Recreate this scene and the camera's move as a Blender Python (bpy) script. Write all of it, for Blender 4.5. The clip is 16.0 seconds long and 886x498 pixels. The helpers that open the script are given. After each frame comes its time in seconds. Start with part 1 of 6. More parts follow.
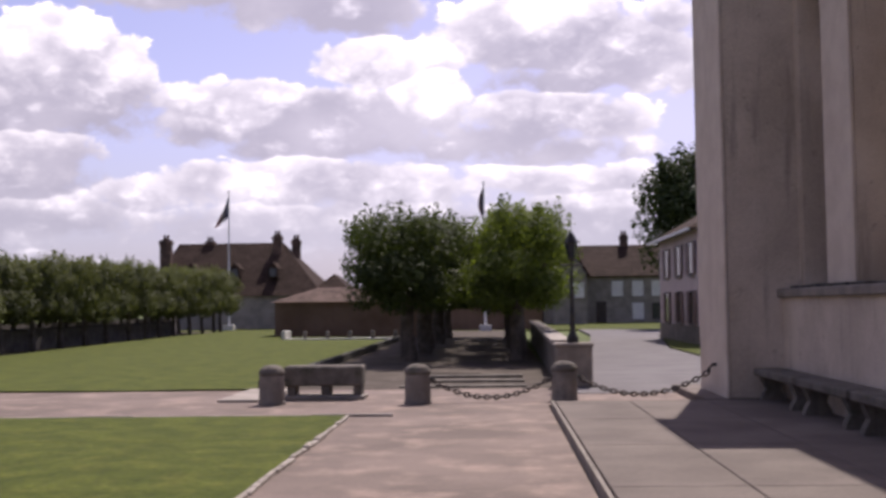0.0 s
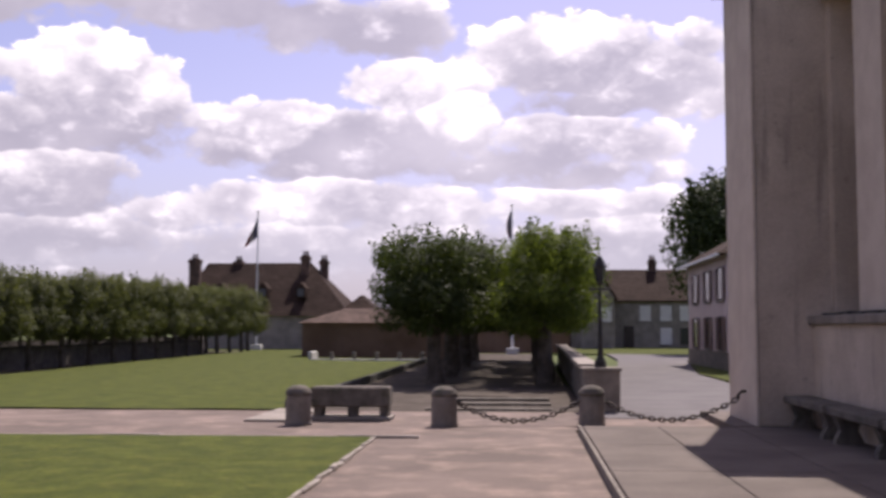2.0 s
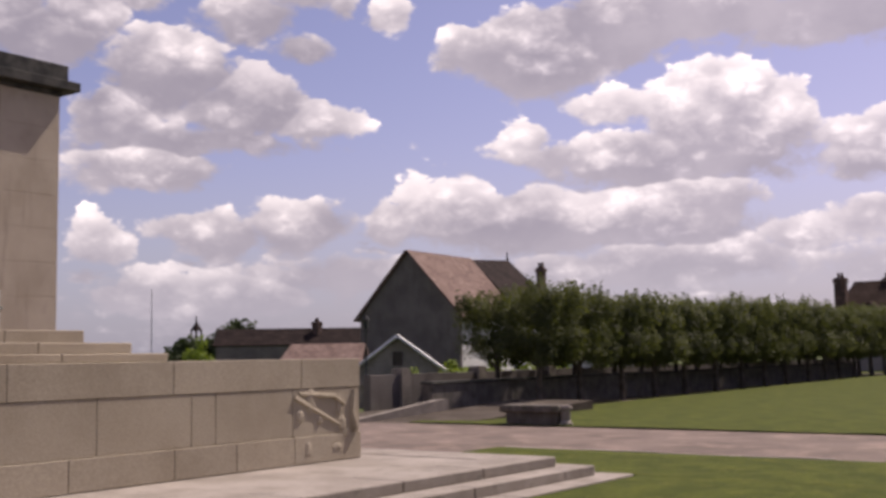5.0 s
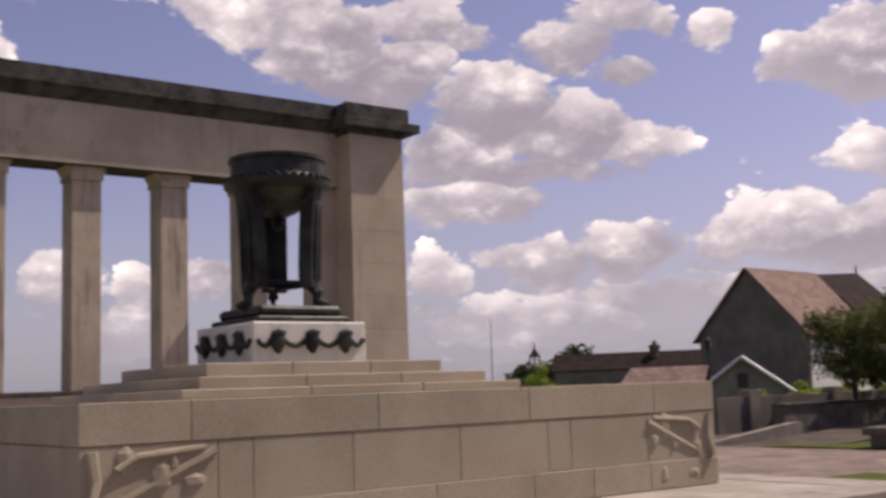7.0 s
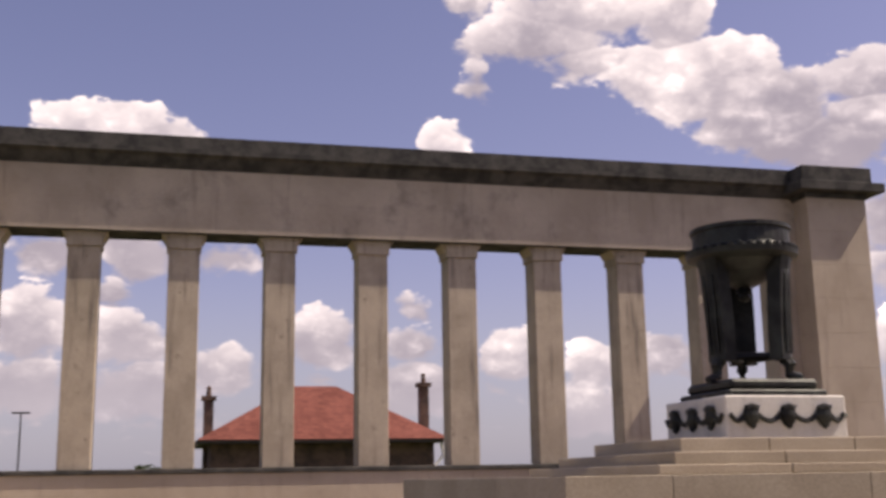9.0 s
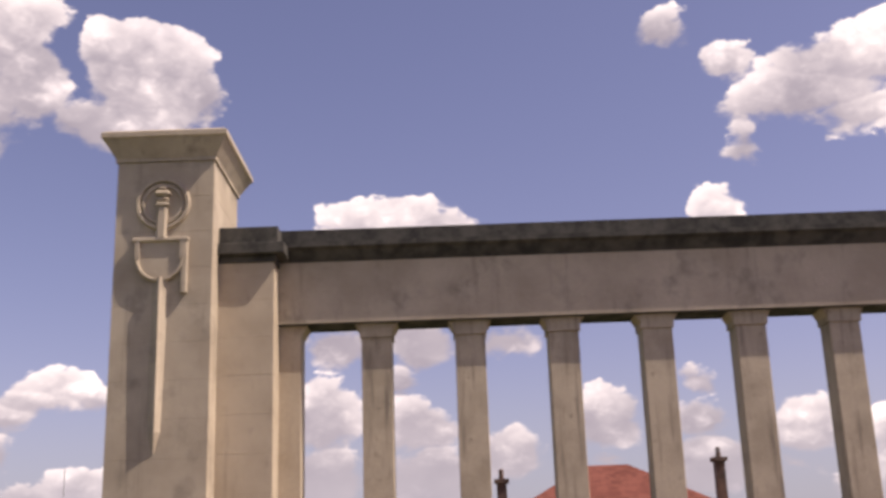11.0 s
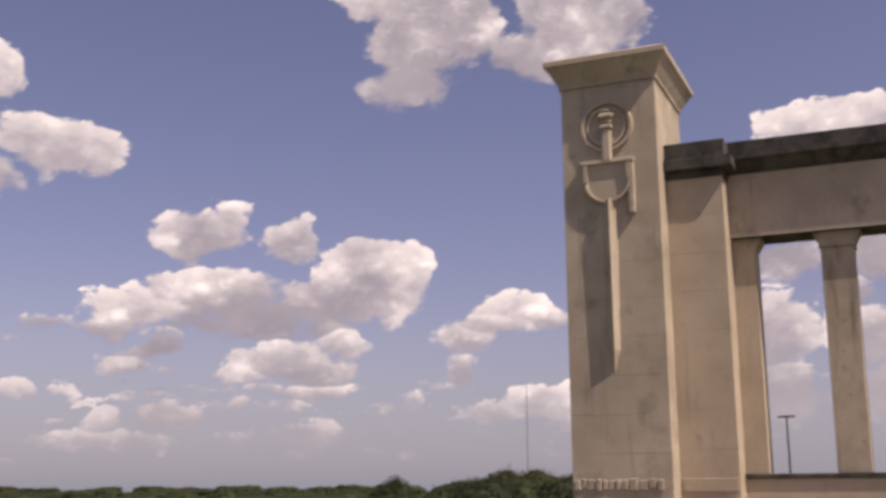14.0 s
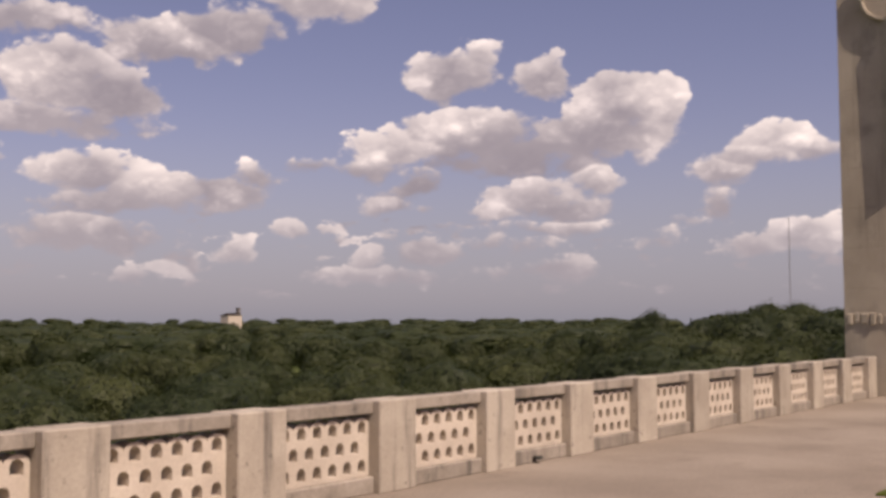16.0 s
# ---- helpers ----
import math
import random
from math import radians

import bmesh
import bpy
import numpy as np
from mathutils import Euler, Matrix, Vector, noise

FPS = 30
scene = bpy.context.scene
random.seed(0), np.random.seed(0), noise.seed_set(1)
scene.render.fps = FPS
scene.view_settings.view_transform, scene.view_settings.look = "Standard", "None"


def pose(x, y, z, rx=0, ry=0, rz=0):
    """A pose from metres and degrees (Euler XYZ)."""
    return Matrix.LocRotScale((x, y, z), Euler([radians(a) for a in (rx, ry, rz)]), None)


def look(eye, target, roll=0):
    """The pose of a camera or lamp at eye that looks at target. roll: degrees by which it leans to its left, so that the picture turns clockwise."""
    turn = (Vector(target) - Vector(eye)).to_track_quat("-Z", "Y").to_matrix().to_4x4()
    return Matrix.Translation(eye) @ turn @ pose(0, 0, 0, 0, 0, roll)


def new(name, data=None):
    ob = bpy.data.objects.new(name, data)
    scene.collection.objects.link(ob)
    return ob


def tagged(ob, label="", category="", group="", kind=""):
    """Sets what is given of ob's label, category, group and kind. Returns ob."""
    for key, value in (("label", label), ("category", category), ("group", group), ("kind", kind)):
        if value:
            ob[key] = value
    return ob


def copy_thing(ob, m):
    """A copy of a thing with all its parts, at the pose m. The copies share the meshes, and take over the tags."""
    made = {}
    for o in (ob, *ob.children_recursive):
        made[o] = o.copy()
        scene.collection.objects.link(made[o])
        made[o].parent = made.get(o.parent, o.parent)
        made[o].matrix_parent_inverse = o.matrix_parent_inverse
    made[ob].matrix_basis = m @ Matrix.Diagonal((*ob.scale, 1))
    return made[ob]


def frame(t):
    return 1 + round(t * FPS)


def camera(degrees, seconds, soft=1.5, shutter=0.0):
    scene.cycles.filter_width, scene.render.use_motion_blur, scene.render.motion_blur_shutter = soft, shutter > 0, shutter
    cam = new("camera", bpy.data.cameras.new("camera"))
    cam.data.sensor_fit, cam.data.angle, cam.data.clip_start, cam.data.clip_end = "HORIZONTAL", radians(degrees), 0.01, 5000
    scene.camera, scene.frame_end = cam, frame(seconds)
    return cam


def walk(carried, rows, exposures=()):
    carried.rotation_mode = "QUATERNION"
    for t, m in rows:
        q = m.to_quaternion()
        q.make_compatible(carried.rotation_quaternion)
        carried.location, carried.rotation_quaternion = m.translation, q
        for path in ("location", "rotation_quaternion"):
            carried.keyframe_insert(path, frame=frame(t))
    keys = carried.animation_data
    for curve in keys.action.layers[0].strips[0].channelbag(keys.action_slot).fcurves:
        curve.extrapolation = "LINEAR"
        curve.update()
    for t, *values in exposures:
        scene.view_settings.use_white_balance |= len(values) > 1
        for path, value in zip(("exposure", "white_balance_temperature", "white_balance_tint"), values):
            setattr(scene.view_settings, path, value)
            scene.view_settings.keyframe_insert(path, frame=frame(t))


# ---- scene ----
# Camera: a standing viewer who turns slowly to the left on the spot.
cam = camera(43.4, 16.0, soft=3.2, shutter=0.3)
EYE, TURN, REACH = 1.65, 2.6, 0.6
ROWS = [
    (0, 0.03, 2.95, 0.74),
    (0.5, -2.50, 3.22, -0.13),
    (1, -2.53, 2.73, 0.30),
    (1.5, -2.25, 3.98, 0.09),
    (2, 1.40, 4.10, -0.06),
    (2.5, 6.29, 3.35, 0.43),
    (3, 11.12, 3.49, 0.52),
    (3.5, 16.72, 3.00, 1.94),
    (4, 23.81, 3.75, 1.66),
    (4.5, 29.86, 4.12, 1.78),
    (5, 33.50, 5.54, 0.97),
    (5.2, 34.79, 6.31, 0.81),
    (7.3, 54.39, 7.94, 2.08),
    (7.5, 57.05, 8.58, 1.89),
    (8, 62.60, 9.26, 1.47),
    (8.5, 68.21, 10.64, 1.73),
    (9, 73.42, 11.66, 0.91),
    (9.5, 76.18, 12.83, 0.46),
    (10, 80.42, 14.24, 2.35),
    (12.5, 97.71, 16.82, 0.54),
    (13, 101.61, 17.59, 2.85),
    (13.5, 106.42, 16.02, 1.99),
    (14, 110.67, 12.22, 0.37),
    (14.5, 114.41, 9.91, -0.40),
    (15, 118.07, 7.97, -1.57),
    (15.5, 121.14, 5.97, -0.72),
    (16, 123.68, 3.86, 0.13),
]


def stand(yaw, pitch, roll):
    a = radians(yaw + TURN)
    return pose(-REACH * math.sin(a), REACH * math.cos(a), EYE, 90 + pitch, roll, yaw + TURN)


walk(cam, [(t, stand(yaw, pitch, roll)) for t, yaw, pitch, roll in ROWS],
     exposures=[(0.0, 0.38, 6350, 20), (2.0, 0.38, 6450, 20), (3.5, 0.25, 6650, 20), (5.0, 0.12, 6800, 20), (7.5, 0.09, 7050, 20), (8.5, 0.24, 7150, 20), (10.0, 0.34, 7150, 20), (12.5, 0.36, 7200, 21),
                (13.5, 0.20, 7250, 21), (14.5, -0.07, 7300, 20), (16.0, -0.10, 7350, 20)])

# ---- light ----
SUN_AZ, SUN_EL = 14.0, 53.0          # degrees right of +y, and up
sun = new("sun", bpy.data.lights.new("sun", "SUN"))
sun.data.energy, sun.data.angle, sun.data.color = 5.0, radians(0.6), (1.0, 0.93, 0.83)
sun.matrix_world = look((40 * math.sin(radians(SUN_AZ)), 40 * math.cos(radians(SUN_AZ)), 40 * math.tan(radians(SUN_EL))), (0, 0, 0))


class Net:
    """Short-hand for building node trees."""

    def __init__(self, tree):
        self.tree = tree

    def add(self, kind):
        return self.tree.nodes.new(kind)

    def put(self, socket, value):
        if isinstance(value, bpy.types.NodeSocket):
            self.tree.links.new(value, socket)
        elif value is not None:
            socket.default_value = value

    def math(self, op, a, b=None, c=None, clamp=False):
        n = self.add("ShaderNodeMath")
        n.operation, n.use_clamp = op, clamp
        for s, v in zip(n.inputs, (a, b, c)):
            self.put(s, v)
        return n.outputs[0]

    def vec(self, op, a, b=None, c=None):
        n = self.add("ShaderNodeVectorMath")
        n.operation = op
        for s, v in zip(n.inputs, (a, b, c)):
            self.put(s, v)
        return n.outputs["Value"] if op in ("LENGTH", "DOT_PRODUCT") else n.outputs[0]

    def noise(self, vector, scale, detail=4.0, rough=0.55, lac=2.0):
        n = self.add("ShaderNodeTexNoise")
        self.put(n.inputs["Vector"], vector)
        n.inputs["Scale"].default_value, n.inputs["Detail"].default_value = scale, detail
        n.inputs["Roughness"].default_value, n.inputs["Lacunarity"].default_value = rough, lac
        return n.outputs[0]

    def add_noise(self, vector, scale):
        n = self.add("ShaderNodeTexNoise")
        self.put(n.inputs["Vector"], vector)
        n.inputs["Scale"].default_value = scale
        return n.outputs["Color"]

    def vec_of(self, value):
        n = self.add("ShaderNodeCombineXYZ")
        for k in range(3):
            self.put(n.inputs[k], value)
        return n.outputs[0]

    def ramp(self, value, lo, hi, a=0.0, b=1.0, smooth=True):
        n = self.add("ShaderNodeMapRange")
        n.interpolation_type = "SMOOTHSTEP" if smooth else "LINEAR"
        for s, v in zip(n.inputs, (value, lo, hi, a, b)):
            self.put(s, v)
        return n.outputs[0]

    def mix(self, fac, a, b, blend="MIX"):
        n = self.add("ShaderNodeMix")
        n.data_type, n.blend_type = "RGBA", blend
        self.put(n.inputs[0], fac)
        for s, v in zip((n.inputs[6], n.inputs[7]), (a, b)):
            self.put(s, v if isinstance(v, bpy.types.NodeSocket) else (*v, 1.0))
        return n.outputs[2]


# Cumulus: azimuth to the left of +y, height above the horizon, half width, half height, in degrees, and how grey.
BANK_AHEAD = [(22.3, 12.3, 3.1, 2.5, 0.3), (18.7, 11.4, 2.0, 1.9, 0.3), (21.3, 9.5, 3.9, 1.0, 0.8), (22.6, 7.3, 3.2, 1.6, 0.45), (10.2, 15.2, 5.5, 1.2, 0.9), (6.1, 15.2, 2.6, 1.4, 0.8),
              (6.4, 12.5, 2.9, 1.4, 0.2), (2.9, 12.8, 1.2, 0.8, 0.2), (12.5, 10.2, 4.8, 1.4, 0.35), (7.9, 9.5, 5.8, 1.7, 0.75), (15.0, 9.0, 2.5, 1.0, 0.5), (3.1, 10.4, 2.2, 1.8, 0.3),
              (6.7, 8.2, 7.0, 0.9, 0.9), (-2.4, 13.8, 5.2, 2.0, 0.45), (-7.3, 12.7, 3.3, 2.2, 0.4), (-3.8, 11.5, 4.3, 0.8, 0.9), (-9.2, 14.3, 1.7, 1.2, 0.3), (-10.0, 11.5, 1.1, 1.1, 0.5)]
BANK_LOW = [(-2.6, 10.0, 4.4, 1.2, 0.35), (-5.8, 9.4, 2.4, 1.3, 0.35), (-0.9, 8.9, 3.8, 1.0, 0.7), (-3.8, 7.9, 4.0, 0.7, 0.8), (14.5, 6.4, 2.4, 1.2, 0.25), (9.1, 6.5, 4.9, 1.2, 0.35),
            (5.0, 6.1, 3.5, 1.3, 0.4), (-2.3, 6.4, 3.8, 1.0, 0.4), (-6.3, 6.5, 2.6, 0.9, 0.35), (17.8, 5.7, 2.2, 0.8, 0.4), (22.8, 4.6, 4.1, 1.1, 0.6), (12.2, 4.2, 5.7, 1.3, 0.6),
            (5.0, 4.2, 4.6, 1.7, 0.6), (-5.1, 4.3, 4.9, 1.7, 0.6)]
BANK_TURN = [(50.2, 14.5, 3.5, 2.2, 0.45), (46.2, 12.9, 3.4, 1.8, 0.4), (42.6, 11.9, 2.6, 1.0, 0.35), (52.7, 12.3, 1.9, 1.6, 0.5), (47.7, 10.9, 5.4, 0.7, 0.9), (50.7, 9.5, 4.3, 1.1, 0.6),
             (55.4, 15.9, 2.7, 1.6, 0.6), (38.6, 17.5, 1.1, 0.7, 0.4), (46.0, 17.2, 2.9, 1.1, 0.7), (43.3, 15.8, 1.3, 0.7, 0.5), (31.5, 11.2, 1.2, 1.0, 0.2), (29.3, 10.0, 4.2, 1.2, 0.4),
             (26.1, 10.2, 3.4, 1.4, 0.4), (21.4, 13.0, 2.4, 1.7, 0.2), (21.3, 10.8, 4.4, 1.6, 0.55), (18.7, 11.7, 1.7, 1.6, 0.3), (24.4, 9.2, 7.6, 0.8, 0.9), (26.9, 12.6, 2.9, 0.7, 0.3)]
BANK_VEIL = [(34.5, 15.5, 1.6, 1.3, 0.5), (30.9, 15.2, 3.8, 2.5, 0.65), (26.8, 16.4, 3.8, 2.1, 0.7), (23.0, 16.7, 5.4, 1.7, 0.9), (16.7, 16.0, 5.0, 1.4, 0.95), (43.4, 7.0, 3.1, 1.4, 0.4),
             (35.8, 7.3, 3.2, 1.6, 0.25), (31.1, 7.7, 2.6, 1.3, 0.25), (23.9, 7.8, 4.3, 1.4, 0.25), (28.0, 6.8, 4.3, 1.3, 0.5), (29.7, 6.2, 10.0, 1.0, 0.9), (47.4, 6.4, 2.5, 1.2, 0.6),
             (53.4, 5.9, 1.7, 1.6, 0.3), (51.2, 3.4, 3.5, 1.1, 0.5), (46.2, 3.1, 4.2, 1.3, 0.5), (39.9, 4.2, 6.4, 1.2, 0.6), (26.9, 4.2, 6.2, 1.3, 0.6), (32.7, 2.0, 8.6, 1.4, 0.6)]
BANK_OVER = [(61.8, 19.7, 4.2, 2.2, 0.2), (58.9, 17.8, 3.5, 2.1, 0.45), (53.7, 19.0, 2.3, 1.1, 0.35), (50.9, 18.2, 1.6, 0.7, 0.5), (54.1, 17.0, 1.8, 1.2, 0.5), (57.4, 15.9, 3.3, 1.1, 0.6),
             (64.5, 19.8, 1.8, 1.3, 0.25), (68.1, 21.0, 3.3, 0.7, 0.4), (73.9, 19.8, 1.1, 0.6, 0.5), (75.7, 17.1, 1.0, 0.9, 0.2), (43.5, 18.8, 2.5, 1.3, 0.35), (41.0, 18.0, 0.8, 0.7, 0.4),
             (38.9, 17.3, 0.9, 0.6, 0.4), (43.0, 15.8, 1.2, 0.6, 0.6), (48.0, 6.6, 3.1, 1.1, 0.5), (43.5, 6.6, 2.7, 1.5, 0.4), (38.8, 6.8, 1.5, 1.2, 0.4)]
BANK_HIGH = [(67.6, 23.6, 4.4, 1.6, 0.2), (63.3, 23.0, 2.5, 1.9, 0.2), (70.8, 22.1, 4.2, 1.3, 0.35), (63.7, 20.1, 3.0, 1.5, 0.3), (73.7, 20.3, 0.8, 0.8, 0.5), (74.3, 24.4, 1.2, 0.9, 0.3),
             (77.4, 26.2, 1.5, 0.8, 0.5), (92.7, 17.5, 4.1, 1.4, 0.15), (75.7, 17.3, 1.0, 0.9, 0.15)]
BANK_BEHIND = [(96.5, 7.7, 1.8, 1.7, 0.3), (95.9, 11.2, 1.8, 1.1, 0.4), (91.3, 11.4, 1.8, 1.3, 0.35), (92.6, 9.5, 0.9, 0.5, 0.5), (91.8, 6.9, 2.1, 1.5, 0.35), (86.8, 11.4, 1.7, 0.9, 0.5),
               (86.9, 5.6, 1.8, 1.2, 0.45), (82.0, 7.0, 1.9, 1.6, 0.3), (77.5, 6.8, 1.7, 1.0, 0.3), (77.5, 8.7, 0.5, 0.5, 0.6), (72.3, 6.1, 1.5, 1.3, 0.35), (68.4, 5.6, 1.4, 1.2, 0.3),
               (64.6, 6.1, 1.4, 1.3, 0.35), (96.5, 4.6, 2.2, 1.5, 0.6), (91.5, 4.5, 2.8, 1.4, 0.6), (77.2, 4.5, 2.6, 1.3, 0.6), (68.7, 3.2, 2.4, 1.4, 0.6)]
BANK_TOWER = [(114.2, 25.8, 3.2, 2.2, 0.25), (116.6, 24.7, 2.6, 1.4, 0.3), (114.8, 22.7, 2.7, 2.0, 0.6), (114.9, 20.5, 2.1, 1.2, 0.95), (111.7, 24.0, 2.0, 2.4, 0.4), (105.9, 24.7, 3.5, 2.2, 0.25),
              (108.1, 25.7, 1.7, 1.2, 0.2), (103.4, 23.8, 1.5, 1.4, 0.35), (107.2, 22.2, 3.6, 1.4, 0.6), (112.3, 26.7, 2.1, 1.1, 0.2)]
BANK_VALLEY = [(125.8, 12.8, 2.3, 1.1, 0.4), (124.4, 13.6, 1.1, 0.7, 0.3), (121.2, 12.5, 1.5, 1.0, 0.5), (124.0, 9.8, 4.1, 1.2, 0.45), (128.8, 9.1, 2.5, 1.1, 0.2), (126.9, 10.0, 1.7, 0.8, 0.3),
               (117.2, 11.4, 2.4, 1.6, 0.15), (115.1, 11.0, 1.1, 1.4, 0.2), (117.8, 9.9, 3.8, 1.3, 0.4), (121.9, 8.9, 5.5, 0.8, 0.75), (122.5, 8.1, 4.4, 0.6, 0.95), (130.2, 8.1, 1.7, 0.6, 0.5),
               (127.6, 7.1, 1.8, 0.8, 0.5), (127.3, 5.8, 0.8, 0.4, 0.3), (129.0, 6.1, 1.1, 0.5, 0.6), (118.3, 7.2, 1.6, 1.0, 0.3), (121.1, 6.4, 2.3, 0.8, 0.35), (123.3, 5.7, 1.3, 0.4, 0.3),
               (119.8, 5.9, 2.8, 0.5, 0.7)]
BANK_SCRAPS = [(109.6, 9.2, 1.6, 0.8, 0.3), (110.5, 8.4, 1.7, 0.6, 0.4), (111.9, 7.6, 1.3, 0.7, 0.5), (107.6, 8.7, 1.1, 0.5, 0.6), (112.2, 6.1, 0.9, 0.6, 0.6), (108.5, 4.2, 2.0, 0.7, 0.3),
               (110.8, 3.8, 1.5, 0.7, 0.3), (114.8, 4.1, 1.3, 0.6, 0.5), (113.7, 5.2, 1.1, 0.3, 0.5), (122.4, 3.9, 1.4, 0.4, 0.5), (124.1, 4.1, 1.1, 0.4, 0.5), (121.1, 4.8, 2.3, 0.3, 0.6),
               (126.6, 3.7, 1.7, 0.5, 0.6), (130.0, 3.5, 0.7, 0.4, 0.3), (129.4, 2.6, 1.9, 0.3, 0.7), (120.9, 2.7, 2.3, 0.3, 0.8), (136.7, 3.8, 0.9, 0.6, 0.4), (134.1, 4.7, 0.7, 0.3, 0.4)]
BANK_WEST = [(136.7, 19.9, 1.8, 1.4, 0.25), (138.3, 18.3, 2.1, 1.6, 0.5), (133.3, 16.7, 2.9, 1.4, 0.4), (131.3, 16.6, 1.4, 1.2, 0.35), (137.4, 14.8, 2.9, 1.2, 0.6), (136.1, 7.5, 1.1, 0.7, 0.5),
             (137.5, 6.7, 1.9, 0.9, 0.6), (133.2, 8.0, 1.1, 0.3, 0.7)]
BANK_FAR = [(145.6, 12.2, 3.0, 1.7, 0.3), (142.8, 11.4, 2.3, 1.4, 0.4), (140.3, 14.1, 3.6, 1.1, 0.4), (145.8, 9.9, 3.5, 0.8, 0.8), (147.5, 14.7, 2.8, 0.8, 0.6), (144.2, 7.6, 2.2, 1.0, 0.4),
            (140.8, 6.7, 2.9, 1.0, 0.35), (142.0, 6.0, 3.2, 0.6, 0.7), (144.2, 4.5, 3.0, 0.7, 0.7), (148.1, 7.9, 0.5, 0.7, 0.5), (142.0, 2.4, 0.7, 0.3, 0.5), (150.3, 6.5, 2.2, 1.6, 0.5),
            (151.2, 10.9, 2.4, 1.8, 0.4)]
BANKS = BANK_AHEAD + BANK_LOW + BANK_TURN + BANK_VEIL + BANK_OVER + BANK_HIGH + [(a, e, u, v, min(1.0, k + 0.18)) for a, e, u, v, k in BANK_BEHIND] + BANK_TOWER + BANK_VALLEY + BANK_SCRAPS + BANK_WEST + BANK_FAR


def cloud_field():
    """Group: direction as (azimuth, height, 0) in degrees -> degrees inside a cloud; place in it and its greyness."""
    tree = bpy.data.node_groups.new("cloud_field", "ShaderNodeTree")
    tree.interface.new_socket("P", in_out="INPUT", socket_type="NodeSocketVector")
    tree.interface.new_socket("Depth", in_out="OUTPUT", socket_type="NodeSocketFloat")
    tree.interface.new_socket("Side", in_out="OUTPUT", socket_type="NodeSocketVector")
    g = Net(tree)

    def soft_max(a, b):
        n = g.add("ShaderNodeMath")
        n.operation = "SMOOTH_MAX"
        g.put(n.inputs[0], a), g.put(n.inputs[1], b)
        n.inputs[2].default_value = 0.6
        return n.outputs[0]
    src, dst = g.add("NodeGroupInput"), g.add("NodeGroupOutput")
    p = src.outputs[0]
    deep, side = None, None
    for a, e, ra, re, grey in BANKS:
        q = g.vec("MULTIPLY_ADD", p, (1 / ra, 1 / re, 0), (-a / ra, -e / re, 0))
        thick = min(re * 1.3, ra)
        d = g.math("MULTIPLY_ADD", g.vec("LENGTH", q), -thick, thick)
        q = g.vec("ADD", q, (0, 0, grey))
        if deep is None:
            deep, side = d, q
        else:
            m = g.add("ShaderNodeMix")
            m.data_type = "VECTOR"
            g.put(m.inputs[0], g.ramp(g.math("SUBTRACT", d, deep), -0.25, 0.25))
            g.put(m.inputs[4], side), g.put(m.inputs[5], q)
            deep, side = soft_max(deep, d), m.outputs[1]
        # each cloud waits for the one before it, which keeps the shader's stack short
        p = g.vec("MULTIPLY_ADD", side, (1e-7, 1e-7, 1e-7), p)
    g.put(dst.inputs[0], deep)
    g.put(dst.inputs[1], side)
    return tree


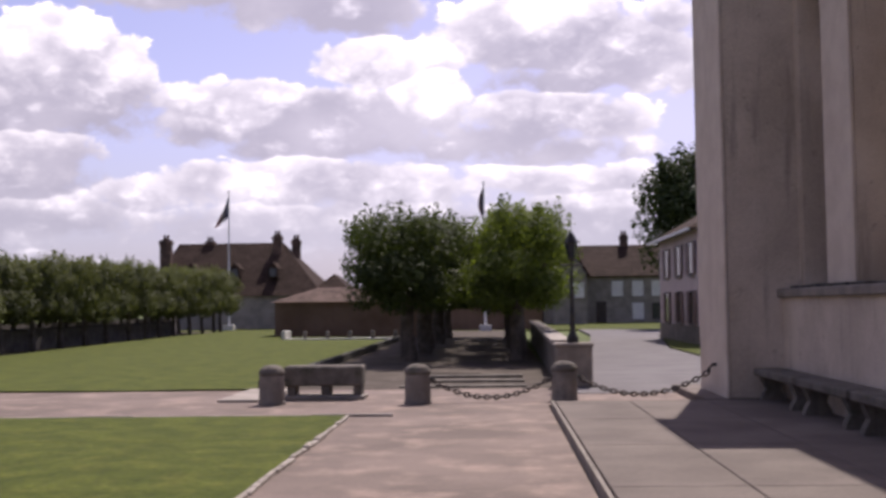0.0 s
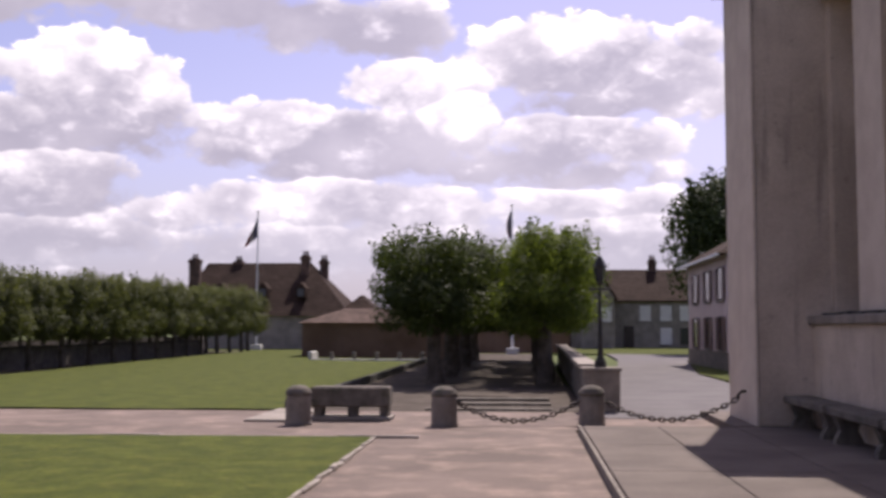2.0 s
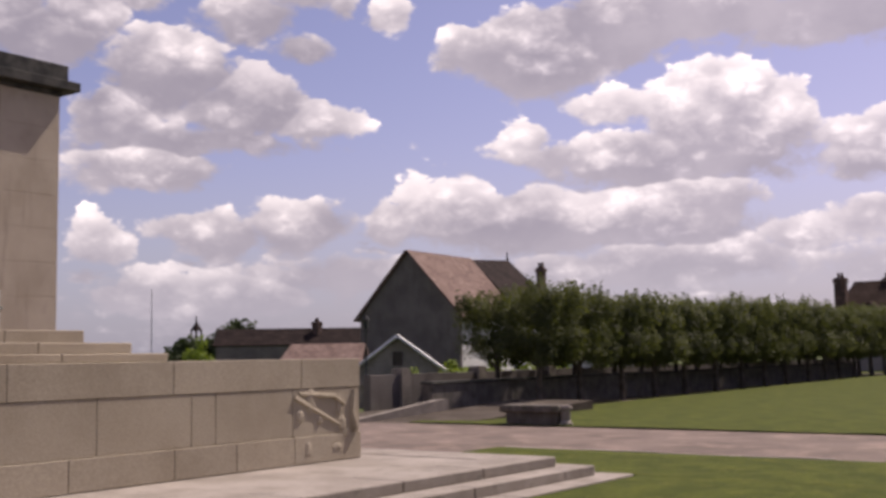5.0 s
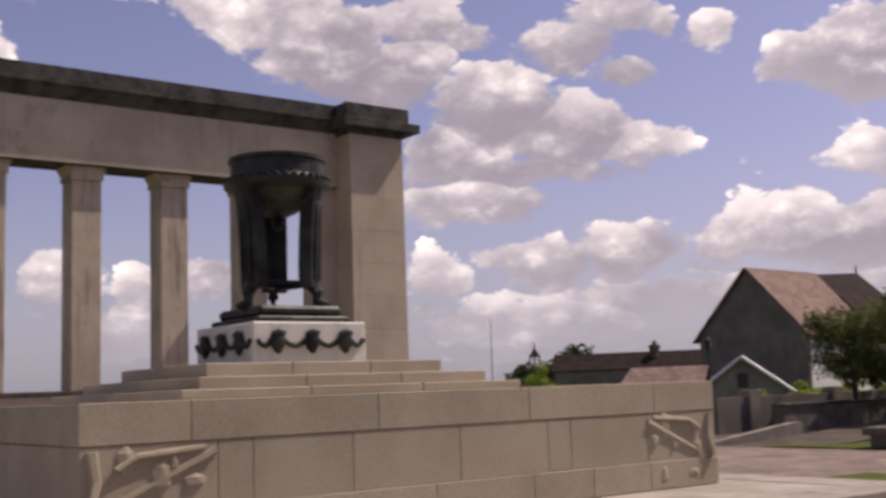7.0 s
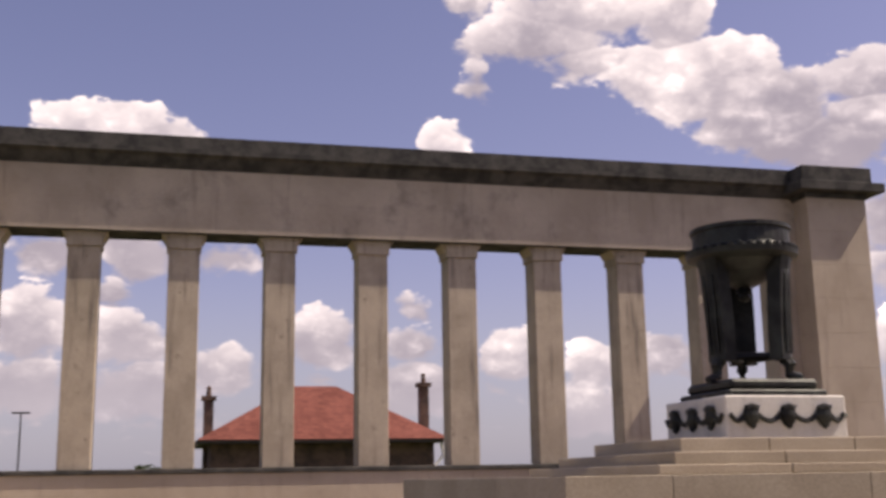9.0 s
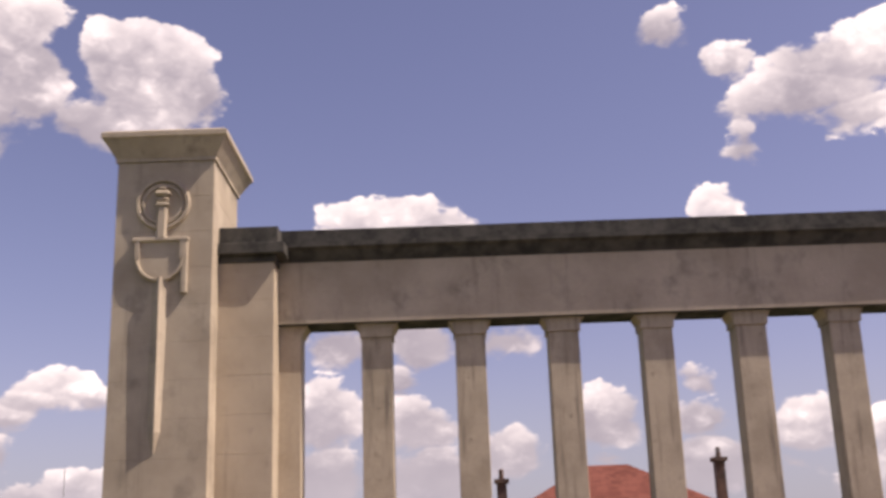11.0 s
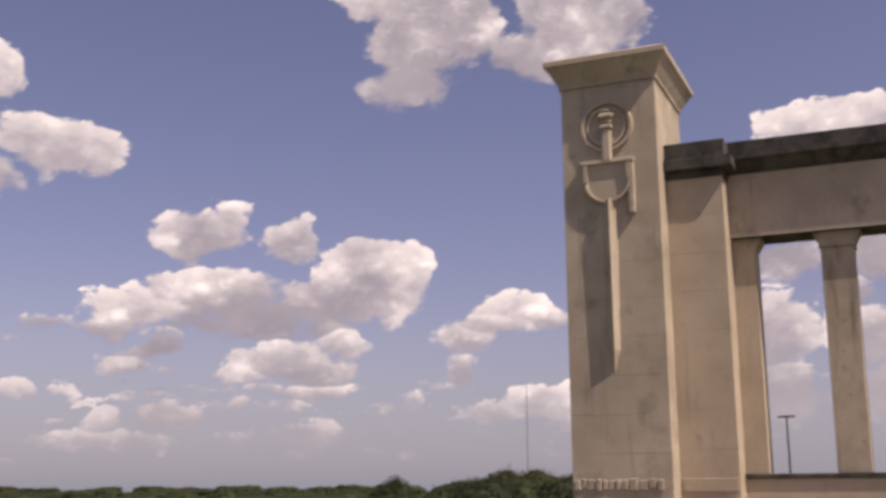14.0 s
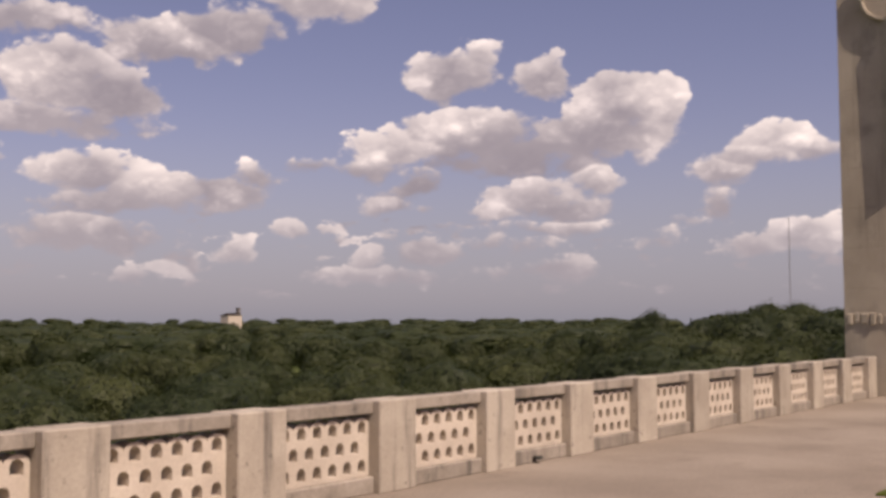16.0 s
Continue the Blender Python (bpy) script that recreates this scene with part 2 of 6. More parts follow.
def make_world():
    world = bpy.data.worlds.new("sky")
    scene.world, world.use_nodes = world, True
    g = Net(world.node_tree)
    world.node_tree.nodes.clear()
    sky = g.add("ShaderNodeTexSky")
    sky.sky_type = "NISHITA"
    sky.sun_disc, sky.sun_elevation, sky.sun_rotation = False, radians(SUN_EL), radians(SUN_AZ)
    sky.air_density, sky.dust_density, sky.ozone_density = 1.0, 1.2, 2.5
    way = g.add("ShaderNodeTexCoord").outputs["Generated"]
    s = g.add("ShaderNodeSeparateXYZ")
    g.put(s.inputs[0], way)
    az = g.math("DEGREES", g.math("ARCTAN2", g.math("MULTIPLY", s.outputs[0], -1.0), s.outputs[1]))
    el = g.math("DEGREES", g.math("ARCSINE", s.outputs[2]))
    c = g.add("ShaderNodeCombineXYZ")
    g.put(c.inputs[0], az), g.put(c.inputs[1], el)
    p = c.outputs[0]
    flat = g.vec("MULTIPLY", way, (1, 1, 1.5))
    big = g.noise(flat, 11.0, 8.0, 0.62)
    cells = []
    for size in (20.0, 52.0):
        vo = g.add("ShaderNodeTexVoronoi")
        vo.feature = "SMOOTH_F1"
        vo.inputs["Scale"].default_value, vo.inputs["Smoothness"].default_value = size, 0.35
        vo.inputs["Detail"].default_value = 1.0
        g.put(vo.inputs["Vector"], g.vec("MULTIPLY_ADD", g.vec("SUBTRACT", g.add_noise(flat, size * 1.4), (0.5, 0.5, 0.5)), (0.025, 0.025, 0.025), flat))
        cells.append(vo.outputs["Distance"])
    puff = g.math("SUBTRACT", 1.02, g.math("ADD", g.math("MULTIPLY", cells[0], 0.75), g.math("MULTIPLY", cells[1], 0.4)))
    warp = g.add("ShaderNodeTexNoise")
    g.put(warp.inputs["Vector"], flat)
    warp.inputs["Scale"].default_value, warp.inputs["Detail"].default_value = 16.0, 3.0
    p = g.vec("MULTIPLY_ADD", g.vec("SUBTRACT", warp.outputs["Color"], (0.5, 0.5, 0.5)), (2.2, 1.5, 0), p)

    n = g.add("ShaderNodeGroup")
    n.node_tree = cloud_field()
    g.put(n.inputs[0], p)
    place = g.add("ShaderNodeSeparateXYZ")
    g.put(place.inputs[0], n.outputs[1])
    high = g.math("MAXIMUM", g.math("MINIMUM", place.outputs[1], 1.3), -1.3)
    grey = place.outputs[2]
    rough = g.math("ADD", g.math("MULTIPLY_ADD", big, 2.6, -1.3), g.math("MULTIPLY_ADD", puff, 1.1, -0.58))
    here = g.math("ADD", g.math("MAXIMUM", n.outputs[0], -1.6), g.math("MULTIPLY_ADD", rough, 0.95, g.math("MULTIPLY_ADD", grey, 0.2, 0.54)))
    # thin veils between the clouds ahead, small broken scraps low over the horizon
    veil = g.math("MULTIPLY", g.ramp(az, 60.0, 46.0), g.ramp(el, 11.0, 4.0))
    here = g.math("MAXIMUM", here, g.math("MULTIPLY_ADD", veil, 1.0, g.math("MULTIPLY_ADD", rough, 0.7, -0.55)))
    scraps = g.math("MULTIPLY_ADD", g.noise(g.vec("MULTIPLY", way, (1, 1, 2.6)), 19.0, 6.0, 0.6), 5.0, -2.75)
    scraps = g.math("SUBTRACT", scraps, g.math("MAXIMUM", g.ramp(el, 5.0, 8.5, 0.0, 1.4), g.ramp(el, 1.6, 0.4, 0.0, 1.5)))
    here = g.math("MAXIMUM", here, scraps)
    # beyond the banks the same broken cloud goes on
    over = g.math("MAXIMUM", g.ramp(el, 26.0, 34.0), g.math("MAXIMUM", g.ramp(az, -14.0, -24.0), g.ramp(az, 150.0, 158.0)))
    wild = g.math("MULTIPLY", g.math("SUBTRACT", g.noise(flat, 3.2, 6.0, 0.6), 0.54), 6.0)
    here = g.math("ADD", here, g.math("MULTIPLY", over, g.math("SUBTRACT", g.math("MAXIMUM", wild, -1.0), here)))
    lift = g.math("ADD", g.math("MULTIPLY_ADD", puff, 2.2, -1.15), g.math("MULTIPLY_ADD", big, 2.6, -1.3))
    tone = g.math("ADD", g.math("MULTIPLY_ADD", high, 0.8, lift), g.math("MULTIPLY_ADD", grey, -2.25, 0.68))
    # sunlit rims where the cloud is thin
    tone = g.math("ADD", tone, g.ramp(here, 0.9, 0.1, 0.0, 0.5))
    shade = g.ramp(tone, 1.1, -2.0)
    cover = g.ramp(here, 0.0, g.math("MULTIPLY_ADD", shade, 0.55, 0.16))
    lit = g.mix(shade, (1.09, 1.03, 1.03), (0.47, 0.445, 0.505))
    near_sun = g.ramp(az, 45.0, 2.0, 1.2, 1.5)
    lit = g.vec("MULTIPLY", lit, g.vec_of(near_sun))
    lit = g.mix(1.0, lit, g.mix(g.ramp(puff, 0.2, 0.8), (0.84, 0.84, 0.86), (1.10, 1.10, 1.10)), "MULTIPLY")
    lit = g.mix(1.0, lit, g.mix(g.ramp(g.noise(flat, 7.0, 5.0, 0.55), 0.32, 0.68), (0.84, 0.84, 0.87), (1.14, 1.14, 1.12)), "MULTIPLY")
    blue = g.mix(1.0, sky.outputs[0], (SKY * 1.37, SKY * 1.07, SKY * 1.21), "MULTIPLY")
    haze = g.ramp(el, 11.0, 0.5)
    blue = g.mix(g.math("MULTIPLY", haze, 0.62), blue, (0.365, 0.44, 0.585))
    lit = g.mix(g.math("MULTIPLY", g.ramp(el, 8.0, 1.0), 0.55), lit, (0.55, 0.55, 0.635))
    out = g.mix(g.math("MULTIPLY", cover, 0.97), blue, lit)
    out = g.vec("MULTIPLY", out, (0.80, 0.80, 0.79))
    bg, end = g.add("ShaderNodeBackground"), g.add("ShaderNodeOutputWorld")
    g.put(bg.inputs[0], out)
    g.put(end.inputs[0], bg.outputs[0])


SKY = 0.10
make_world()


# ---- materials ----
def surface(name, a, b, scale=1.5, fine=30.0, rough=0.85, bump=0.25, metal=0.0, streak=None, streak_at=(0.52, 0.75), spots=None, spot_at=(0.6, 0.72), spot_scale=5.0, vary=0.0, fine_mix=0.35, sheen=0.0):
    """A weathered surface: two tones at a large scale, grain, run-off streaks and patches."""
    m = bpy.data.materials.new(name)
    m.use_nodes = True
    g = Net(m.node_tree)
    bsdf = m.node_tree.nodes["Principled BSDF"]
    at = g.add("ShaderNodeNewGeometry").outputs["Position"]
    n1, n2 = g.noise(at, scale, 5.0), g.noise(at, fine, 4.0, 0.6)
    col = g.mix(g.ramp(n1, 0.32, 0.68), a, b)
    if spots:
        col = g.mix(g.math("MULTIPLY", g.ramp(g.noise(at, spot_scale, 6.0, 0.65), *spot_at), 0.8), col, spots)
    if streak:
        run = g.noise(g.vec("MULTIPLY", at, (1, 1, 0.09)), 4.5, 5.0, 0.65)
        col = g.mix(g.math("MULTIPLY", g.ramp(run, *streak_at), 0.75), col, streak)
    col = g.mix(fine_mix, col, g.mix(g.ramp(n2, 0.3, 0.7), (0.35, 0.35, 0.35), (0.68, 0.68, 0.68)), "OVERLAY")
    if vary:
        r = g.add("ShaderNodeObjectInfo").outputs["Random"]
        col = g.mix(1.0, col, g.mix(r, (1 - vary,) * 3, (1 + vary,) * 3), "MULTIPLY")
    g.put(bsdf.inputs["Base Color"], col)
    bsdf.inputs["Metallic"].default_value = metal
    bsdf.inputs["Specular IOR Level"].default_value = 0.4 if rough < 0.8 else 0.15
    g.put(bsdf.inputs["Roughness"], g.math("MULTIPLY_ADD", n2, 0.25, rough - 0.12))
    if bump:
        bp = g.add("ShaderNodeBump")
        bp.inputs["Strength"].default_value, bp.inputs["Distance"].default_value = bump, 0.02
        g.put(bp.inputs["Height"], g.math("ADD", n2, g.math("MULTIPLY", n1, 0.6)))
        g.put(bsdf.inputs["Normal"], bp.outputs[0])
    return m


def leafy(name, a, b, through_light=0.35, scale=0.8, patch=0.9, speckle=0.5):
    m = bpy.data.materials.new(name)
    m.use_nodes = True
    g = Net(m.node_tree)
    bsdf = m.node_tree.nodes["Principled BSDF"]
    geo = g.add("ShaderNodeNewGeometry")
    n = g.noise(geo.outputs["Position"], scale, 3.0)
    col = g.mix(g.math("ADD", g.math("MULTIPLY", geo.outputs["Random Per Island"], speckle), g.math("MULTIPLY_ADD", n, patch * 2, 0.18 - patch), clamp=True), a, b)
    g.put(bsdf.inputs["Base Color"], col)
    bsdf.inputs["Roughness"].default_value = 0.6
    bsdf.inputs["Specular IOR Level"].default_value = 0.25
    tr, mx = g.add("ShaderNodeBsdfTranslucent"), g.add("ShaderNodeMixShader")
    g.put(tr.inputs[0], g.mix(1.0, col, (1.25, 1.3, 0.55), "MULTIPLY"))
    mx.inputs[0].default_value = through_light
    g.put(mx.inputs[1], bsdf.outputs[0]), g.put(mx.inputs[2], tr.outputs[0])
    g.put(m.node_tree.nodes["Material Output"].inputs[0], mx.outputs[0])
    return m


def tiled(name, a, b, row=0.16, rough=0.85, vary=0.25):
    """Roof tiles in rows that follow the slope."""
    m = surface(name, a, b, 0.9, 14.0, rough, 0.3, spots=(a[0] * 0.45, a[1] * 0.5, a[2] * 0.5), spot_at=(0.55, 0.8), spot_scale=1.3)
    g = Net(m.node_tree)
    bsdf = m.node_tree.nodes["Principled BSDF"]
    bsdf.inputs["Specular IOR Level"].default_value = 0.05
    old = bsdf.inputs["Base Color"].links[0].from_socket
    at = g.add("ShaderNodeNewGeometry").outputs["Position"]
    s = g.add("ShaderNodeSeparateXYZ")
    g.put(s.inputs[0], at)
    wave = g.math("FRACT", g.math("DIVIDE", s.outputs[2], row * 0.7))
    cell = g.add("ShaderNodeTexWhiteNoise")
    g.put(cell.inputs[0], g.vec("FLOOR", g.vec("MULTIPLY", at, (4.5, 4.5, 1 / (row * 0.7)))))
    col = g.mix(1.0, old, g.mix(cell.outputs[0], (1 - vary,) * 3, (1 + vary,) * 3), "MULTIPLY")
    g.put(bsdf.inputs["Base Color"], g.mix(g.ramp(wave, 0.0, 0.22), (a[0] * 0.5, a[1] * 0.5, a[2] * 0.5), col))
    return m


STONE = surface("pale_limestone", (0.382, 0.32, 0.239), (0.457, 0.389, 0.298), 0.7, 45, 0.9, 0.22, streak=(0.228, 0.192, 0.149), streak_at=(0.56, 0.82), spots=(0.299, 0.249, 0.199), spot_at=(0.58, 0.78), spot_scale=2.0)
STONE_PYLON = surface("streaked_limestone", (0.371, 0.315, 0.241), (0.47, 0.406, 0.316), 0.6, 45, 0.9, 0.2, streak=(0.224, 0.195, 0.157), streak_at=(0.54, 0.80), spots=(0.259, 0.227, 0.18), spot_at=(0.52, 0.70), spot_scale=0.9)
STONE_PILLAR = surface("stained_limestone", (0.338, 0.29, 0.219), (0.447, 0.384, 0.293), 0.9, 45, 0.9, 0.22, streak=(0.164, 0.142, 0.115), streak_at=(0.50, 0.72), spots=(0.142, 0.126, 0.0994), spot_at=(0.60, 0.74), spot_scale=3.5)
STONE_DIM = surface("dark_weathered_limestone", (0.407, 0.342, 0.276), (0.572, 0.49, 0.401), 0.7, 45, 0.92, 0.25, streak=(0.244, 0.204, 0.173), spots=(0.307, 0.254, 0.21))
STONE_PIECE = surface("limestone_blocks", (0.314, 0.269, 0.204), (0.381, 0.332, 0.258), 0.8, 40, 0.9, 0.2, streak=(0.232, 0.202, 0.165), streak_at=(0.62, 0.85), vary=0.07)
STONE_WHITE = surface("white_stone", (0.527, 0.51, 0.468), (0.595, 0.578, 0.527), 1.6, 40, 0.85, 0.2, streak=(0.34, 0.332, 0.297))
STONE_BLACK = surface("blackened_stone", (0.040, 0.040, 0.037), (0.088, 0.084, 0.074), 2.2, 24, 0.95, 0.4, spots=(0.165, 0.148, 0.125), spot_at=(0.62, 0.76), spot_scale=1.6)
STONE_GREY = surface("grey_stone", (0.17, 0.149, 0.128), (0.246, 0.217, 0.187), 3.0, 38, 0.92, 0.35, streak=(0.111, 0.102, 0.0892), spots=(0.136, 0.128, 0.111), spot_at=(0.55, 0.75))
STONE_MOSSY = surface("moss_darkened_stone", (0.105, 0.093, 0.080), (0.17, 0.15, 0.128), 3.0, 30, 0.93, 0.4, streak=(0.075, 0.07, 0.06), spots=(0.07, 0.072, 0.05), spot_at=(0.5, 0.7), spot_scale=4.0)
STONE_RAIL = surface("mottled_pink_stone", (0.355, 0.305, 0.25), (0.44, 0.385, 0.32), 1.6, 30, 0.9, 0.25, streak=(0.12, 0.104, 0.09), streak_at=(0.50, 0.72), spots=(0.16, 0.14, 0.12), spot_at=(0.58, 0.68), spot_scale=9.0, vary=0.08, fine_mix=0.18)
STONE_COPING = surface("streaked_coping_stone", (0.25, 0.215, 0.178), (0.33, 0.285, 0.24), 2.5, 26, 0.92, 0.3, streak=(0.09, 0.08, 0.072), streak_at=(0.46, 0.68), spots=(0.13, 0.118, 0.10), spot_at=(0.58, 0.72), spot_scale=7.0, vary=0.08, fine_mix=0.25)
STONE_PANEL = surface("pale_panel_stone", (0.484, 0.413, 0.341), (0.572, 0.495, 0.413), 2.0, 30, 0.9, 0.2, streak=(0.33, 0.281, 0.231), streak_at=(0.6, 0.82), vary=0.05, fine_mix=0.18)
STONE_STEP = surface("worn_step_stone", (0.227, 0.2, 0.172), (0.316, 0.282, 0.248), 1.8, 40, 0.9, 0.3, spots=(0.165, 0.151, 0.131), spot_at=(0.56, 0.72), spot_scale=4.0, vary=0.06)
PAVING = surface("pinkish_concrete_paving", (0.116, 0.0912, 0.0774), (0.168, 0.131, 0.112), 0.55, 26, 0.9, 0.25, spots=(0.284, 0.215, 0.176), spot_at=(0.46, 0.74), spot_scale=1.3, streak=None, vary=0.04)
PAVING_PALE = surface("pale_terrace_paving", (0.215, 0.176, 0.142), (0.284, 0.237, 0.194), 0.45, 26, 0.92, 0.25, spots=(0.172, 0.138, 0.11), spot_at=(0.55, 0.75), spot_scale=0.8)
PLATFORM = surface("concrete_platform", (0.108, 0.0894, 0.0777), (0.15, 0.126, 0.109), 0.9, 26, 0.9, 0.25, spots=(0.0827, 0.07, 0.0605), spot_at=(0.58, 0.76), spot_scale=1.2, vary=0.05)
ROADWAY = surface("pale_asphalt", (0.114, 0.105, 0.105), (0.144, 0.134, 0.132), 0.7, 34, 0.92, 0.2)
GRASS = surface("mown_grass", (0.0384, 0.051, 0.00624), (0.0645, 0.078, 0.0104), 1.6, 16, 1.0, 1.0, spots=(0.102, 0.102, 0.0176), spot_at=(0.45, 0.85), spot_scale=2.4, fine_mix=0.75)
# Tree shade is in this dark tone, sun flecks in its pale spots.
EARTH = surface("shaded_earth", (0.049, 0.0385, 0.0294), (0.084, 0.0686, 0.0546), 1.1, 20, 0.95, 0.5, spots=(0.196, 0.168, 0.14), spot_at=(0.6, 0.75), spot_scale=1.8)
FIELD = surface("valley_ground", (0.055, 0.075, 0.022), (0.09, 0.11, 0.035), 0.02, 1.0, 0.95, 0.2, spots=(0.18, 0.17, 0.08), spot_at=(0.66, 0.75), spot_scale=0.006)
BARK = surface("lime_tree_bark", (0.075, 0.062, 0.05), (0.13, 0.11, 0.09), 4.0, 30, 0.95, 0.7)
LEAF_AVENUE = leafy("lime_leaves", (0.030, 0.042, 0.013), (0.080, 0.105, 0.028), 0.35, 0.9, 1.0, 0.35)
# Brighter copy of lime_leaves: sunlight on the right avenue row is in the colour.
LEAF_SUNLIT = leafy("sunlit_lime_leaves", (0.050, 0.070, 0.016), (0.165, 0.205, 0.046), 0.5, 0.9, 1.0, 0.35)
LEAF_ROW = leafy("clipped_lime_leaves", (0.0544, 0.064, 0.0288), (0.118, 0.128, 0.0576), 0.45, 1.1, 1.0, 0.4)
LEAF_DARK = leafy("dark_leaves", (0.024, 0.038, 0.012), (0.055, 0.075, 0.022), 0.2)
LEAF_WOOD = leafy("woodland_leaves", (0.026, 0.036, 0.012), (0.056, 0.064, 0.021), 0.25, 0.05, 1.8, 0.2)
LEAF_BRIGHT = leafy("garden_leaves", (0.12, 0.17, 0.03), (0.24, 0.30, 0.06), 0.4)
BRONZE = surface("dark_bronze", (0.022, 0.022, 0.021), (0.05, 0.054, 0.048), 3.0, 25, 0.5, 0.3, metal=0.75, streak=(0.09, 0.11, 0.09), streak_at=(0.6, 0.8))
IRON = surface("painted_iron", (0.018, 0.018, 0.018), (0.04, 0.038, 0.035), 5.0, 40, 0.55, 0.2, metal=0.4)
CHAIN_IRON = surface("rusty_chain_iron", (0.06, 0.05, 0.045), (0.12, 0.10, 0.085), 8.0, 40, 0.7, 0.3, metal=0.5)
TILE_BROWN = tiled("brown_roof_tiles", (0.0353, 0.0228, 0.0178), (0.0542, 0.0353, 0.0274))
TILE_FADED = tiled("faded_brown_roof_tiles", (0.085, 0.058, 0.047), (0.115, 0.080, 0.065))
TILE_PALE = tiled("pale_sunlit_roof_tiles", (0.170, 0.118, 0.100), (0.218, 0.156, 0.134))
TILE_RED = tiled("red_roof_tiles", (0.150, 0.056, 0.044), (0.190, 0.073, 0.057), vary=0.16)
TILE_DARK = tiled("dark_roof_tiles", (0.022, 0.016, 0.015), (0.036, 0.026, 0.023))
RENDER_GREY = surface("dark_grey_render", (0.13, 0.115, 0.105), (0.18, 0.16, 0.145), 0.7, 20, 0.95, 0.3, streak=(0.09, 0.08, 0.07))
RENDER_WHITE = surface("whitewashed_wall", (0.62, 0.60, 0.57), (0.70, 0.68, 0.65), 0.8, 20, 0.9, 0.2, streak=(0.42, 0.40, 0.37))
RENDER_PINK = surface("pale_pink_render", (0.55, 0.44, 0.42), (0.62, 0.51, 0.48), 0.8, 20, 0.9, 0.15, streak=(0.42, 0.34, 0.32))
RENDER_TAN = surface("tan_brick_wall", (0.151, 0.0944, 0.0615), (0.196, 0.127, 0.0867), 0.8, 12, 0.92, 0.3, streak=(0.145, 0.0978, 0.0723))
RENDER_STONE = surface("rubble_stone_wall", (0.22, 0.20, 0.175), (0.31, 0.28, 0.245), 1.5, 8, 0.95, 0.5)
BRICK_DARK = surface("sooty_brick", (0.08, 0.056, 0.048), (0.16, 0.104, 0.08), 2.0, 14, 0.95, 0.4)
WOOD_DARK = surface("dark_painted_wood", (0.045, 0.035, 0.03), (0.08, 0.062, 0.052), 2.0, 25, 0.7, 0.2)
SHUTTER_WOOD = surface("maroon_shutter_paint", (0.10, 0.055, 0.055), (0.15, 0.08, 0.075), 2.0, 25, 0.6, 0.15)
FLAG_CLOTH = surface("dark_flag_cloth", (0.06, 0.065, 0.14), (0.10, 0.10, 0.19), 0.8, 25, 0.85, 0.1)
FLAG_PALE = surface("pale_flag_cloth", (0.30, 0.29, 0.30), (0.36, 0.35, 0.36), 1.0, 25, 0.85, 0.1)
FLAG_RED = surface("red_flag_cloth", (0.20, 0.05, 0.06), (0.26, 0.07, 0.08), 1.0, 25, 0.85, 0.1)
STEEL_GREY = surface("galvanised_steel", (0.20, 0.20, 0.21), (0.28, 0.28, 0.29), 2.0, 25, 0.6, 0.05, metal=0.3)
POLE_WHITE = surface("white_pole_paint", (0.66, 0.65, 0.63), (0.74, 0.73, 0.71), 2.0, 25, 0.5, 0.05)


def window_glass():
    m = bpy.data.materials.new("dark_window_glass")
    m.use_nodes = True
    b = m.node_tree.nodes["Principled BSDF"]
    b.inputs["Base Color"].default_value, b.inputs["Roughness"].default_value = (0.03, 0.034, 0.04, 1), 0.06
    return m


GLASS = window_glass()


# ---- building helpers ----
BASE = {}


def thing(name, at, label, category, group="", kind=""):
    """An empty at the base of a thing; its parts hang from it."""
    ob = new(name)
    ob.location = at
    ob.empty_display_size = 0.2
    BASE[ob.name] = Vector(at)
    return tagged(ob, label, category, group, kind)


def finish(bm, name, material):
    me = bpy.data.meshes.new(name)
    bmesh.ops.recalc_face_normals(bm, faces=bm.faces)
    bm.to_mesh(me)
    bm.free()
    me.materials.append(material)
    return me


def part(name, bm, material, parent, label=""):
    """One mesh, given in world places, under a thing or a part of it."""
    base = BASE[parent.name]
    bmesh.ops.translate(bm, verts=bm.verts, vec=-base)
    ob = new(name, finish(bm, name, material))
    ob.parent = parent
    BASE[ob.name] = base
    return tagged(ob, label)


def piece(name, mesh, parent, at, turn=0.0):
    """A repeat that shares its mesh, at a world place."""
    ob = new(name, mesh)
    ob.parent = parent
    ob.location = Vector(at) - BASE[parent.name]
    ob.rotation_euler[2] = turn
    return ob


def setting(name, bm, material, label, category):
    ob = new(name, finish(bm, name, material))
    BASE[ob.name] = Vector((0, 0, 0))
    return tagged(ob, label, category, kind="structure")


def box(bm, x0, x1, y0, y1, z0, z1, bevel=0.0, taper=0.0):
    """A block; taper draws the top in on all sides."""
    vs = [bm.verts.new((x, y, z)) for z, t in ((z0, 0), (z1, taper)) for x, y in ((x0 + t, y0 + t), (x1 - t, y0 + t), (x1 - t, y1 - t), (x0 + t, y1 - t))]
    fs = [bm.faces.new([vs[i] for i in f]) for f in ((3, 2, 1, 0), (4, 5, 6, 7), (0, 1, 5, 4), (1, 2, 6, 5), (2, 3, 7, 6), (3, 0, 4, 7))]
    if bevel:
        es = list({e for f in fs for e in f.edges})
        bmesh.ops.bevel(bm, geom=es, offset=bevel, segments=1, affect="EDGES")
    return bm


def blk(x0, x1, y0, y1, z0, z1, bevel=0.0, taper=0.0):
    return box(bmesh.new(), x0, x1, y0, y1, z0, z1, bevel, taper)


